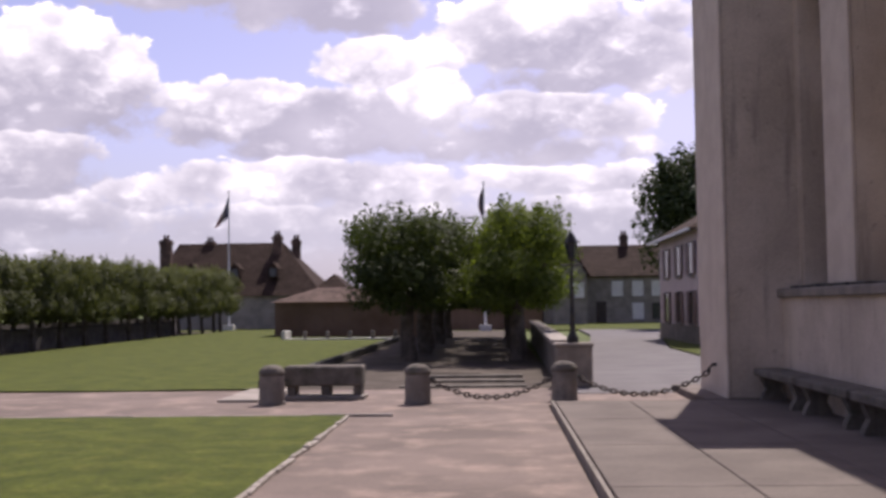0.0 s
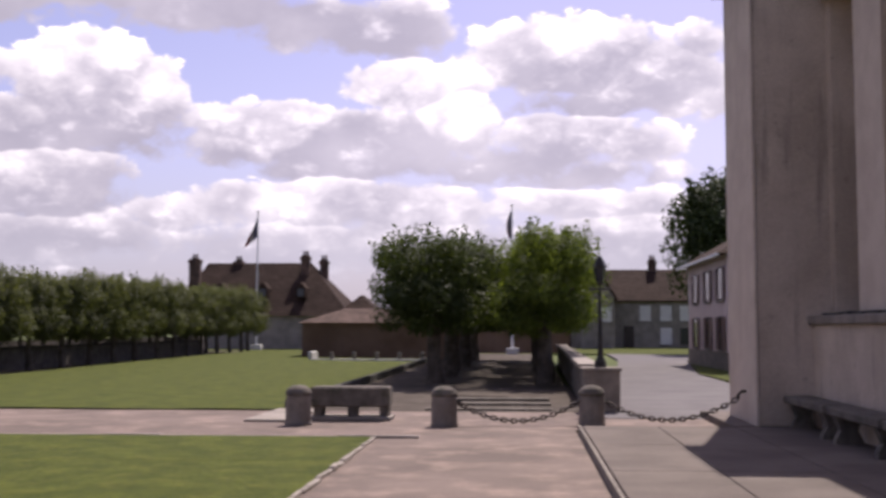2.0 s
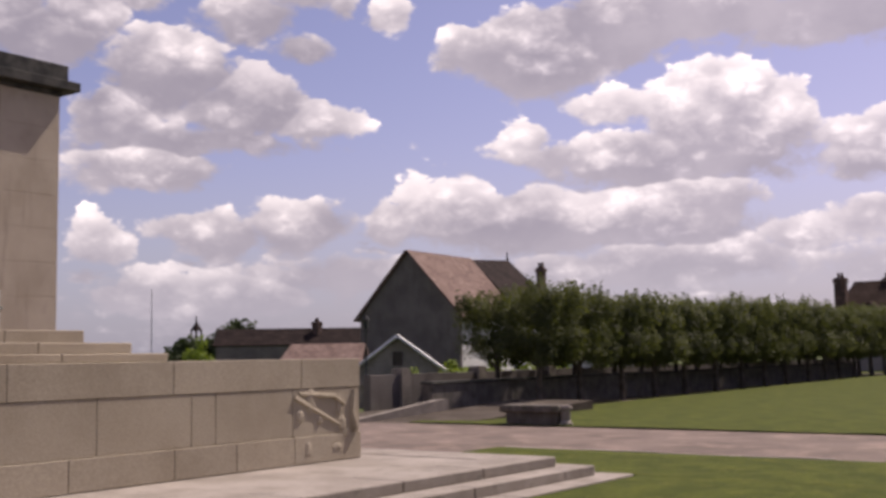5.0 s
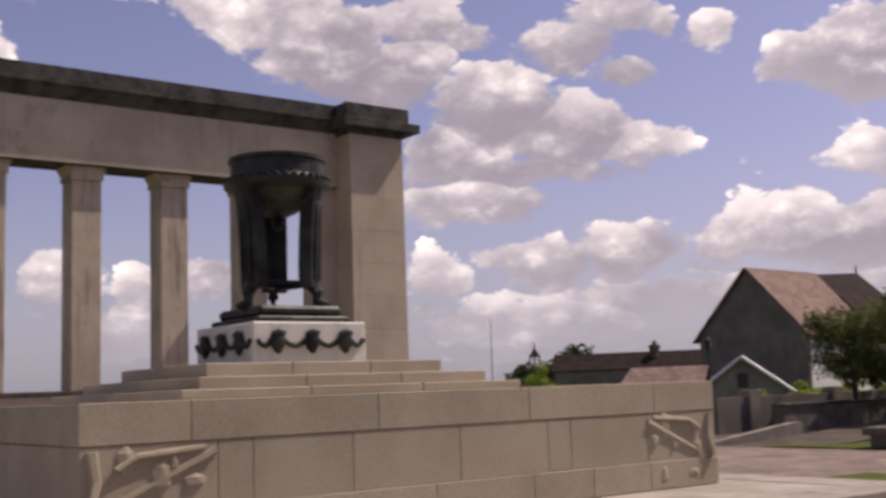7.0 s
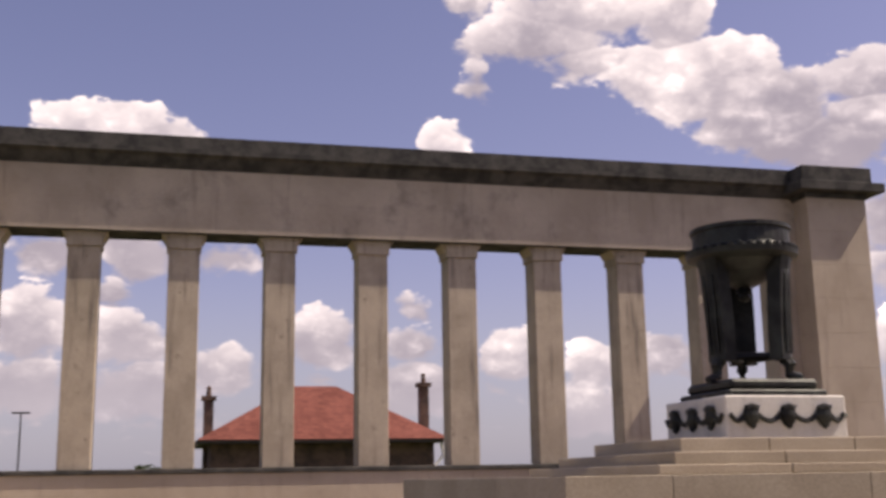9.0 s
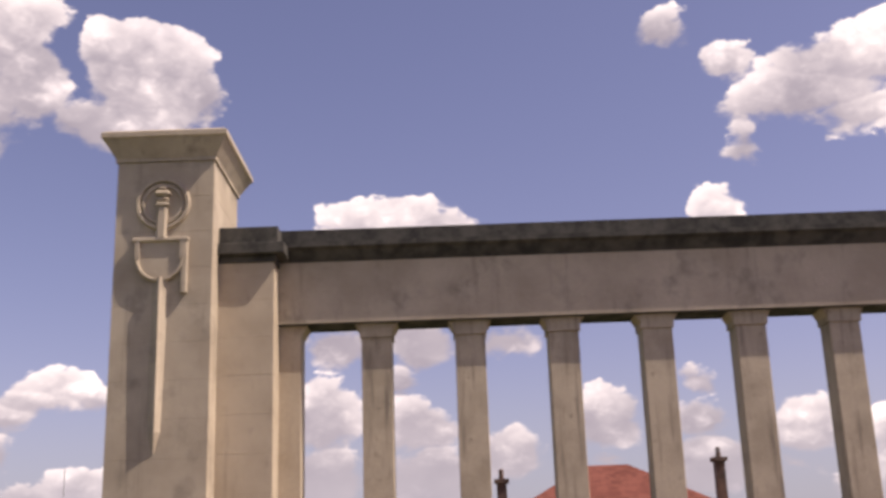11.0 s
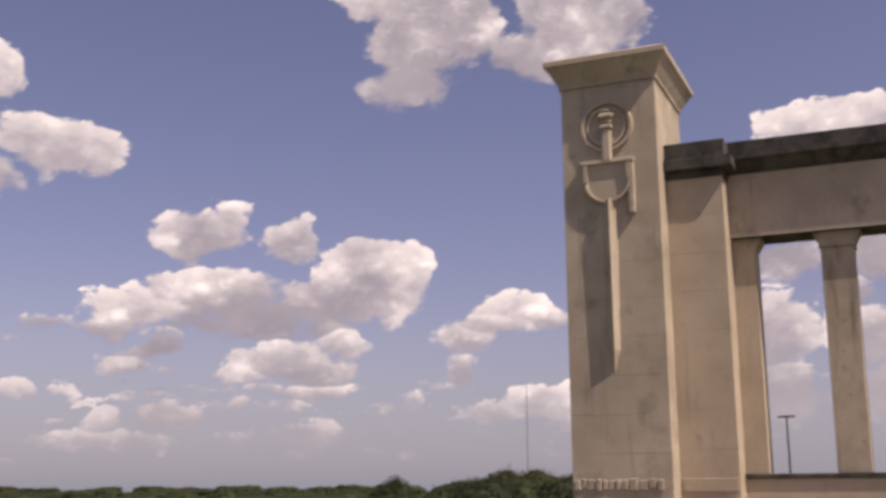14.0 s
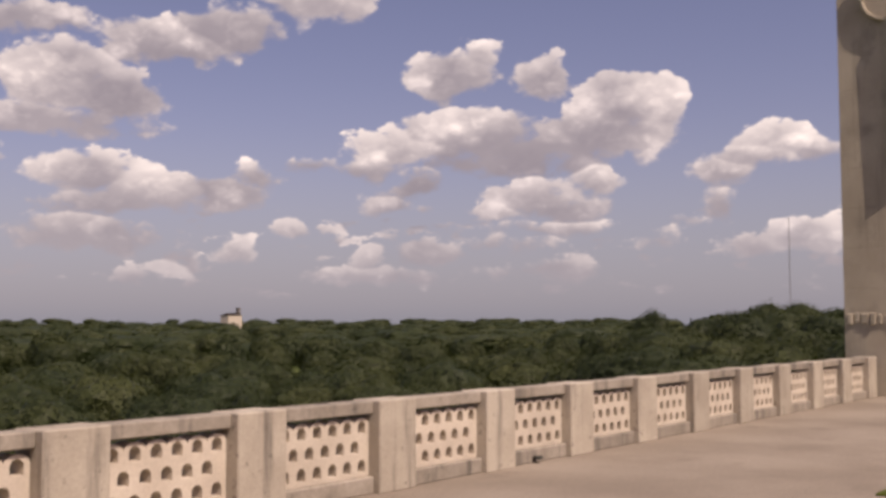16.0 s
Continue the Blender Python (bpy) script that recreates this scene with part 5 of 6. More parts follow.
def make_woods():
    """Woodland of the valley: countless crowns of rough leaf clumps."""
    rng = np.random.default_rng(3)
    vs, fs, n = [], [], 0
    balls = {}
    for k in (2, 3):
        bm = bmesh.new()
        bmesh.ops.create_icosphere(bm, subdivisions=k + 1, radius=1.0)
        bm.verts.ensure_lookup_table()
        balls[k] = (np.array([v.co[:] for v in bm.verts]), np.array([[v.index for v in f.verts] for f in bm.faces]))
        bm.free()
    for lo, hi, count, leaves, size in ((80, 160, 80, 4600, 0.17), (160, 320, 140, 1900, 0.30), (320, 750, 220, 550, 0.65), (750, 2300, 380, 130, 1.7)):
        for i in range(count):
            r = math.sqrt(rng.uniform(lo * lo, hi * hi))
            az = rng.uniform(100, 158)
            x, y = -r * math.sin(radians(az)), r * math.cos(radians(az))
            w = rng.uniform(4.2, 8.5) * (1 if r < 500 else 2.8)
            h = rng.uniform(4.2, 6.6) * (1 if r < 500 else 1.2)
            rise = np.interp(r, (80, 160, 320, 750, 1500, 2300), (-4.6, -2.3, -0.75, -0.12, 0.15, 0.3)) + rng.uniform(-1.6, 0.5) * (140 / max(r, 100) if r < 400 else 0.35 if r < 800 else 0.1)
            rise += 2.4 * smooth((121 - az) / 7) * smooth((500 - r) / 300)
            top = EYE + r * math.tan(radians(rise))
            k = 3 if r < 160 else 2
            d0, f0 = balls[k]
            ph = rng.uniform(0, 6, 3)
            swell = 1 + 0.12 * np.sin(d0[:, 0] * 5 + ph[0]) * np.sin(d0[:, 1] * 5 + ph[1]) + 0.09 * np.sin(d0[:, 0] * 11 + ph[1]) * np.sin(d0[:, 2] * 10 + ph[2]) + rng.uniform(-0.05, 0.05, len(d0))
            vs.append(d0 * swell[:, None] * np.array([w, w, h]) * 0.84 + np.array([x, y, top - h]))
            fs += (f0 + n).tolist()
            n += len(d0)
            d = rng.normal(size=(leaves, 3))
            d[:, 2] = np.abs(d[:, 2]) - 0.3
            d /= np.linalg.norm(d, axis=1)[:, None]
            bump = 1 + 0.12 * np.sin(d[:, 0] * 5 + ph[0]) * np.sin(d[:, 1] * 5 + ph[1]) + 0.09 * np.sin(d[:, 0] * 11 + ph[1]) * np.sin(d[:, 2] * 10 + ph[2]) + rng.uniform(-0.16, 0.07, leaves)
            p = d * bump[:, None] * np.array([w, w, h]) * 0.97 + np.array([x, y, top - h])
            v, f = leaf_cards(rng, p, d * 1.2 + np.array([0, 0, 0.3]), size, 0.6)
            vs.append(v)
            fs += (f + n).tolist()
            n += len(v)
    me = bpy.data.meshes.new("woodland")
    me.from_pydata(np.concatenate(vs).tolist(), [], fs)
    me.materials.append(LEAF_WOOD)
    tagged(new("woodland", me), "dense dark green woodland filling the valley", "woods", kind="stuff")


make_woods()


# ---- houses and walls around ----
def roof_slab(bm, a, b, c, d, thick=0.12):
    """A sloping slab on four corners (a, b along the eave; c, d along the ridge)."""
    n = (Vector(b) - Vector(a)).cross(Vector(d) - Vector(a)).normalized()
    if n.z < 0:
        n = -n
    lo, hi = [bm.verts.new(p) for p in (a, b, c, d)], [bm.verts.new(Vector(p) + n * thick) for p in (a, b, c, d)]
    bm.faces.new(lo[::-1])
    bm.faces.new(hi)
    for i in range(4):
        bm.faces.new((lo[i], lo[(i + 1) % 4], hi[(i + 1) % 4], hi[i]))
    return bm


def hip(bm, x0, x1, y0, y1, z, rise, inset_x, inset_y, over=0.3):
    """A hipped roof over a rectangle: the ridge is drawn in from the ends."""
    e = [bm.verts.new(p) for p in ((x0 - over, y0 - over, z), (x1 + over, y0 - over, z), (x1 + over, y1 + over, z), (x0 - over, y1 + over, z))]
    r = [bm.verts.new(p) for p in ((x0 + inset_x, y0 + inset_y, z + rise), (x1 - inset_x, y0 + inset_y, z + rise), (x1 - inset_x, y1 - inset_y, z + rise), (x0 + inset_x, y1 - inset_y, z + rise))]
    for i in range(4):
        bm.faces.new((e[i], e[(i + 1) % 4], r[(i + 1) % 4], r[i]))
    bm.faces.new(r)
    bm.faces.new(e[::-1])
    bmesh.ops.remove_doubles(bm, verts=bm.verts, dist=0.001)
    return bm


def chimney(house, x, y, z0, z1, w=0.6, material=None, pots=2):
    bm = blk(x - w / 2, x + w / 2, y - w * 0.4, y + w * 0.4, z0, z1)
    box(bm, x - w / 2 - 0.08, x + w / 2 + 0.08, y - w * 0.4 - 0.08, y + w * 0.4 + 0.08, z1 - 0.35, z1 - 0.15)
    ch = part("chimney", bm, material or BRICK_DARK, house, "sooty brick chimney")
    for k in range(pots):
        part("chimney_pot", lathe([(0.13, 0), (0.10, 0.35), (0.13, 0.4)], (x + (k - (pots - 1) / 2) * 0.28, y, z1), 8), BRICK_DARK, ch)


def window(house, face, u, z, w, h, at, shutters=None, pale=False):
    """A window in a wall: face 'x-' looks along -x, 'y-' along -y; u is its middle along the wall."""
    def b(u0, u1, z0, z1, d0, d1):
        return blk(at - d1, at - d0, u0, u1, z0, z1) if face == "x-" else blk(u0, u1, at - d1, at - d0, z0, z1) if face == "y-" else blk(at + d0, at + d1, u0, u1, z0, z1)
    win = part("window", b(u - w / 2 - 0.06, u + w / 2 + 0.06, z - 0.06, z + h + 0.06, -0.05, 0.03), POLE_WHITE if pale else WOOD_DARK, house)
    part("pane", b(u - w / 2, u - 0.025, z, z + h, 0.0, 0.036), POLE_WHITE if pale else GLASS, win)
    part("pane", b(u + 0.025, u + w / 2, z, z + h, 0.0, 0.036), POLE_WHITE if pale else GLASS, win)
    part("sill", b(u - w / 2 - 0.12, u + w / 2 + 0.12, z - 0.14, z - 0.06, 0.0, 0.1), STONE_GREY, win)
    if shutters:
        for s in (-1, 1):
            part("shutter", b(u + s * (w / 2 + w * 0.28) - w * 0.25, u + s * (w / 2 + w * 0.28) + w * 0.25, z - 0.03, z + h + 0.03, 0.03, 0.075), shutters, win)


def make_pink_house():
    ho = thing("house", (11.0, 50.0, 0), "two-storey pale pink house with dark maroon shutters", "house")
    part("wall", blk(7.9, 14.0, 44.0, 54.2, 0, 4.55), RENDER_PINK, ho)
    part("plinth", blk(7.86, 14.0, 43.96, 54.24, 0, 0.75), STONE_GREY, ho, "dark grey plinth")
    bm = bmesh.new()
    hip(bm, 7.9, 14.0, 44.0, 54.2, 4.55, 2.0, 3.05, 2.5, 0.45)
    part("roof", bm, TILE_BROWN, ho)
    part("gutter", blk(7.4, 7.5, 43.6, 54.6, 4.45, 4.56), POLE_WHITE, ho)
    for y in (45.6, 48.6, 51.9):
        window(ho, "x-", y, 2.85, 1.0, 1.2, 7.9, SHUTTER_WOOD)
        window(ho, "x-", y, 0.85, 1.0, 1.25, 7.9, SHUTTER_WOOD)
    for x in (9.4, 12.3):
        window(ho, "y-", x, 2.85, 1.0, 1.2, 44.0, SHUTTER_WOOD)
    chimney(ho, 10.5, 49.5, 5.6, 7.2, 0.6)


def make_brown_house():
    ho = thing("house", (11.0, 103.0, -0.3), "grey stone house with a brown tiled roof and pale window frames", "house")
    part("wall", blk(3.2, 16.0, 100.0, 108.0, -0.4, 4.15), RENDER_STONE, ho)
    bm = bmesh.new()
    roof_slab(bm, (3.0, 99.7, 4.05), (16.2, 99.7, 4.05), (16.2, 104.0, 7.0), (3.0, 104.0, 7.0))
    roof_slab(bm, (3.0, 108.3, 4.05), (16.2, 108.3, 4.05), (16.2, 104.0, 7.0), (3.0, 104.0, 7.0))
    part("roof", bm, TILE_BROWN, ho)
    part("gable", prism([(99.9, 4.1), (108.1, 4.1), (104.0, 6.9)], "x", 3.2, 16.0), RENDER_STONE, ho)
    wing = bmesh.new()
    box(wing, 5.2, 8.0, 97.5, 100.0, -0.4, 4.3)
    prism([(5.2, 4.3), (8.0, 4.3), (6.6, 6.6)], "y", 97.5, 100.0, wing)
    part("wing", wing, RENDER_STONE, ho, "projecting gabled wing")
    cov = bmesh.new()
    roof_slab(cov, (5.0, 97.3, 4.1), (5.0, 101.0, 4.1), (6.6, 101.0, 6.75), (6.6, 97.3, 6.75))
    roof_slab(cov, (8.2, 97.3, 4.1), (8.2, 101.0, 4.1), (6.6, 101.0, 6.75), (6.6, 97.3, 6.75))
    part("wing_roof", cov, TILE_BROWN, ho)
    for x in (10.9, 12.7, 14.4):
        window(ho, "y-", x, 2.4, 0.85, 1.25, 100.0, None, True)
    for x in (12.7, 14.4):
        window(ho, "y-", x, 0.35, 0.85, 1.35, 100.0, None, x < 13.5)
    window(ho, "y-", 7.2, 2.3, 1.0, 1.2, 97.5, None, True)
    part("door", blk(9.0, 9.9, 99.93, 99.99, -0.4, 1.9), WOOD_DARK, ho)
    chimney(ho, 12.0, 104.0, 6.6, 8.0, 0.7)


def make_hipped_house():
    ho = thing("house", (-22.0, 96.0, 0), "large old house with a steep brown hipped roof and tall chimneys", "house")
    part("wall", blk(-28.6, -14.2, 91.0, 101.0, -0.2, 2.72), RENDER_STONE, ho)
    bm = bmesh.new()
    e = [bm.verts.new(v) for v in ((-28.9, 90.6, 2.7), (-13.9, 90.6, 2.7), (-13.9, 101.4, 2.7), (-28.9, 101.4, 2.7))]
    r = [bm.verts.new(v) for v in ((-27.3, 96.2, 7.35), (-18.2, 96.2, 7.35))]
    for f in ((e[0], e[1], r[1], r[0]), (e[1], e[2], r[1]), (e[2], e[3], r[0], r[1]), (e[3], e[0], r[0]), (e[3], e[2], e[1], e[0])):
        bm.faces.new(f)
    part("roof", bm, TILE_BROWN, ho)
    for x in (-25.0, -21.4, -18.2):
        d = prism([(x - 0.4, 4.2), (x + 0.4, 4.2), (x + 0.4, 5.0), (x, 5.5), (x - 0.4, 5.0)], "y", 91.6, 93.4)
        dm = part("dormer", d, TILE_BROWN, ho)
        part("dormer_window", blk(x - 0.27, x + 0.27, 91.54, 91.6, 4.3, 4.95), GLASS, dm)
    chimney(ho, -27.4, 92.6, 4.2, 7.5, 0.9)
    chimney(ho, -18.5, 95.2, 6.0, 7.9, 0.75)
    chimney(ho, -17.1, 96.4, 6.0, 7.6, 0.7)
    chimney(ho, -24.6, 96.3, 6.8, 7.55, 0.8)
    # small end wing with its own hipped roof
    part("wing", blk(-14.8, -12.2, 92.5, 98.0, -0.2, 3.1), RENDER_STONE, ho)
    bm = bmesh.new()
    hip(bm, -14.8, -12.2, 92.5, 98.0, 3.1, 1.4, 1.29, 1.6, 0.3)
    part("wing_roof", bm, TILE_BROWN, ho)


def make_tan_range():
    ra = thing("outbuilding", (-8.0, 64.0, 0), "long low outbuilding of tan brick with a shallow tiled roof", "outbuilding")
    part("wall", blk(-12.2, -3.4, 62.0, 68.0, 0.0, 2.0), RENDER_TAN, ra)
    bm = bmesh.new()
    hip(bm, -12.2, -3.4, 62.0, 68.0, 1.98, 0.85, 2.0, 2.9, 0.25)
    part("roof", bm, TILE_FADED, ra)
    en = thing("end_wall", (-1.0, 79.0, 0), "tan brick wall closing the avenue", "wall", kind="structure")
    part("wall", blk(-8.0, 3.4, 79.0, 79.4, -0.1, 2.3), RENDER_TAN, en)
    part("coping", blk(-8.1, 3.5, 78.9, 79.5, 2.3, 2.45), TILE_BROWN, en)
    ke = thing("low_kerb", (-7.5, 56.6, 0), "low white stone kerb along the lawn", "kerb", kind="structure")
    part("kerb", blk(-10.6, -4.7, 56.4, 56.75, 0.0, 0.13, 0.02), STONE_WHITE, ke)
    part("kerb_end", blk(-10.75, -10.55, 56.3, 58.0, 0.0, 0.5, 0.03), STONE_WHITE, ke)


def make_gable_house():
    """House with a blank gable; its long side runs off behind the tree row."""
    ho = thing("house", (-43.0, 66.0, 0), "tall grey house with a blank gable and a pale tiled roof", "house")
    # local frame: u along the gable from its far-left corner, w along the ridge
    o, ang = Vector((-52.0, 61.4, 0)), radians(5.0)
    u, w = Vector((math.cos(ang), math.sin(ang), 0)), Vector((-math.sin(ang), math.cos(ang), 0))
    W, L, E, R = 8.2, 8.7, 4.65, 9.05

    def P(a, b, z):
        return tuple(o + u * a + w * b + Vector((0, 0, z)))

    def slab(points, lo, hi, bm=None):
        bm = bm or bmesh.new()
        a, b = [bm.verts.new(P(q[0], lo, q[1])) for q in points], [bm.verts.new(P(q[0], hi, q[1])) for q in points]
        bm.faces.new(a), bm.faces.new(b[::-1])
        for i in range(len(points)):
            bm.faces.new((a[i], b[i], b[(i + 1) % len(points)], a[(i + 1) % len(points)]))
        return bm
    part("gable_wall", slab([(0, -0.2), (W, -0.2), (W, E), (W / 2, R - 0.1), (0, E)], 0, 0.3), RENDER_GREY, ho, "blank dark grey gable wall")
    part("wall", slab([(0.02, -0.2), (W - 0.02, -0.2), (W - 0.02, E), (W / 2, R - 0.2), (0.02, E)], 0.3, L), RENDER_WHITE, ho, "whitewashed side wall")
    bm = bmesh.new()
    for s in (0, W):
        e = -0.35 if s == 0 else W + 0.35
        roof_slab(bm, P(e, -0.3, E - 0.4), P(e, L, E - 0.4), P(W / 2, L, R), P(W / 2, -0.3, R))
    part("roof", bm, TILE_PALE, ho, "pale weathered tile roof")
    # the dark-roofed part behind, a little higher at its end
    bm = bmesh.new()
    for s in (0, 1):
        e = -0.2 if s == 0 else W + 0.6
        roof_slab(bm, P(e, L, E - 0.2), P(e, L + 7.6, E - 0.2), P(W / 2, L + 6.2, R + 0.25), P(W / 2, L, R - 0.1))
    roof_slab(bm, P(-0.2, L + 7.6, E - 0.2), P(W + 0.6, L + 7.6, E - 0.2), P(W / 2 + 0.1, L + 6.2, R + 0.25), P(W / 2 - 0.1, L + 6.2, R + 0.25))
    part("rear_roof", bm, TILE_DARK, ho, "dark tiled rear roof")
    part("rear_wall", slab([(0.1, -0.2), (W + 0.3, -0.2), (W + 0.3, E), (0.1, E)], L, L + 7.4), RENDER_WHITE, ho)
    part("dormer", slab([(W * 0.66, E + 0.6), (W - 0.3, E + 0.6), (W - 0.3, E + 1.5), (W * 0.81, E + 2.3), (W * 0.66, E + 1.6)], L + 5.2, L + 7.2), TILE_DARK, ho, "dark tiled gabled dormer")
    face = slab([(W * 0.68, E + 0.7), (W - 0.36, E + 0.7), (W - 0.36, E + 1.4), (W * 0.81, E + 2.1), (W * 0.68, E + 1.5)], L + 5.14, L + 5.2)
    part("dormer_face", face, RENDER_WHITE, ho, "white dormer front")
    part("finial", tube([P(W / 2, L + 6.2, R + 0.1), P(W / 2, L + 6.2, R + 1.0)], 0.12, 6, None, 0.03), WOOD_DARK, ho)
    c = Vector(P(W * 0.82, L + 7.0, 0))
    chimney(ho, c.x, c.y, 5.0, 8.7, 0.62)


def make_shed():
    ho = thing("shed", (-36.0, 43.0, 0), "small plastered shed with a brown tiled roof", "shed")
    o, ang = Vector((-36.3, 42.1, 0)), radians(38.0)
    u, w = Vector((math.cos(ang), math.sin(ang), 0)), Vector((-math.sin(ang), math.cos(ang), 0))

    def P(a, b, z):
        return tuple(o + u * a + w * b + Vector((0, 0, z)))
    W, E, R, L = 4.6, 0.95, 2.66, 6.5
    bm = bmesh.new()
    pts = [(0, -0.2), (W, -0.2), (W, E), (W / 2, R - 0.08), (0, E)]
    a, b = [bm.verts.new(P(x, 0, z)) for x, z in pts], [bm.verts.new(P(x, L, z)) for x, z in pts]
    bm.faces.new(a), bm.faces.new(b[::-1])
    for i in range(5):
        bm.faces.new((a[i], b[i], b[(i + 1) % 5], a[(i + 1) % 5]))
    part("wall", bm, RENDER_STONE, ho, "grey plastered gable")
    bm = bmesh.new()
    roof_slab(bm, P(-0.3, -0.25, E - 0.2), P(-0.3, L, E - 0.2), P(W / 2, L, R), P(W / 2, -0.25, R), 0.1)
    roof_slab(bm, P(W + 0.3, -0.25, E - 0.2), P(W + 0.3, L, E - 0.2), P(W / 2, L, R), P(W / 2, -0.25, R), 0.1)
    part("roof", bm, TILE_BROWN, ho)
    barge = bmesh.new()
    for s in (-0.3, W + 0.3):
        tube([P(s, -0.28, E - 0.15), P(W / 2, -0.28, R + 0.06)], 0.09, 5, barge)
    part("bargeboard", barge, POLE_WHITE, ho, "white bargeboards")
    part("hatch", prism([P(W / 2 - 0.25, -0.03, 0)[:2], P(W / 2 + 0.25, -0.03, 0)[:2], P(W / 2 + 0.25, 0.05, 0)[:2], P(W / 2 - 0.25, 0.05, 0)[:2]], "z", 1.25, 1.95), WOOD_DARK, ho)
    # the longer roof of the neighbour behind the wall
    nb = thing("barn", (-41.0, 41.0, 0), "long low barn with a brown tiled roof", "barn")
    bm = bmesh.new()
    roof_slab(bm, (-40.8, 41.1, 0.9), (-37.0, 43.6, 0.9), (-38.6, 46.0, 2.35), (-41.9, 43.8, 2.35), 0.12)
    roof_slab(bm, (-43.5, 46.3, 0.9), (-40.2, 48.5, 0.9), (-38.6, 46.0, 2.35), (-41.9, 43.8, 2.35), 0.12)
    part("roof", bm, TILE_PALE, nb)
    part("gable", prism([(-40.72, 41.38), (-43.32, 46.02), (-43.1, 46.1), (-40.5, 41.5)], "z", 0.9, 1.25), RENDER_STONE, nb)
    part("wall", prism([(-40.7, 41.4), (-37.3, 43.6), (-40.3, 48.0), (-43.3, 46.0)], "z", -0.4, 1.0), RENDER_STONE, nb)


def make_side_walls():
    wa = thing("garden_wall", (-25.5, 31.5, 0), "pale rubble garden wall beyond the lane", "wall", kind="structure")
    bm = prism([(-31.0, 27.0), (-25.0, 31.9), (-25.2, 32.2), (-31.2, 27.3)], "z", -0.2, 0.62)
    part("wall", bm, RENDER_STONE, wa)
    bm = prism([(-31.05, 26.95), (-24.95, 31.85), (-25.2, 32.28), (-31.3, 27.38)], "z", 0.62, 0.70)
    part("coping", bm, STONE_GREY, wa)
    bm = prism([(-24.0, 31.6), (-19.9, 40.0), (-20.2, 40.2), (-24.3, 31.8)], "z", -0.2, 0.55)
    part("wall", bm, RENDER_GREY, wa, "dark wall under the trees")
    hed = thing("dark_wall", (-23.5, 50, 0), "long low dark wall behind the clipped trees", "wall", kind="structure")
    part("wall", blk(-23.6, -23.3, 28.0, 82.0, -0.2, 1.1), RENDER_GREY, hed)
    for y in (29.5, 34.0, 39.0):
        part("pier", blk(-23.65, -23.2, y, y + 0.5, -0.2, 1.3), STONE_GREY, hed)
    lo = thing("stone_bench", (-14.6, 23.6, 0), "low stone bench block at the corner of the lawn", "bench")
    part("seat", blk(-15.25, -13.6, 23.15, 23.75, 0.30, 0.48, 0.03), STONE_MOSSY, lo)
    part("base", blk(-15.1, -13.7, 23.25, 23.65, 0.0, 0.30), STONE_MOSSY, lo)
    part("scroll", lathe([(0.17, 0), (0.17, 0.06), (0.12, 0.12), (0.13, 0.34), (0.17, 0.40), (0.15, 0.47)], (-13.58, 23.45, 0.0), 14), STONE_STEP, lo, "pale scrolled end")
    kb = thing("ramp_kerb", (-18.5, 25.0, 0), "pale sloping stone kerb beside dark steps", "kerb", kind="structure")
    part("kerb", prism([(22.4, 0.0), (26.5, 0.0), (26.5, 0.45), (26.1, 0.45), (22.4, 0.07)], "x", -19.4, -19.15), STONE_GREY, kb)
    part("ramp", prism([(23.2, 0.0), (30.0, 0.0), (30.0, 0.30)], "x", -19.1, -16.4), EARTH, kb, "dark earth ramp")
    # Dark stone colours here paint the shade of the trees onto the wall.
    dw = thing("low_wall", (-20.3, 32.0, 0), "low stone wall under the clipped trees, tree shade put into its dark colour", "wall", kind="structure")
    part("wall", blk(-20.45, -20.1, 27.0, 70.0, -0.1, 0.85), STONE_MOSSY, dw)
    part("coping", blk(-20.5, -20.05, 26.95, 70.05, 0.85, 0.93, 0.01), STONE_BLACK, dw)
    av = thing("avenue_wall", (1.45, 40, 0), "low grey stone wall beside the road", "wall", kind="structure")
    part("wall", prism([(1.28, 25.5), (1.62, 25.5), (2.1, 56.0), (1.75, 56.0)], "z", -0.2, 0.78), STONE_MOSSY, av)
    part("coping", prism([(1.22, 25.4), (1.68, 25.4), (2.16, 56.1), (1.69, 56.1)], "z", 0.78, 0.88), STONE_STEP, av, "pale coping")
    ak = thing("avenue_kerb", (-4.7, 40, 0), "low dark mossy kerb wall between lawn and avenue", "kerb", kind="structure")
    y = 23.1
    while y < 56:
        part("kerb_stone", blk(-4.84, -4.66, y, y + 1.98, -0.05, 0.21, 0.015), STONE_BLACK, ak)
        y += 2.0
    st = thing("avenue_steps", (-0.9, 24.5, 0), "shallow worn stone steps leading into the avenue", "steps", kind="structure")
    for k in range(3):
        part("step", blk(-2.0, 0.6, 23.4 + 1.5 * k, 23.72 + 1.5 * k, -0.02, 0.03 + 0.012 * k, 0.01), STONE_MOSSY, st)


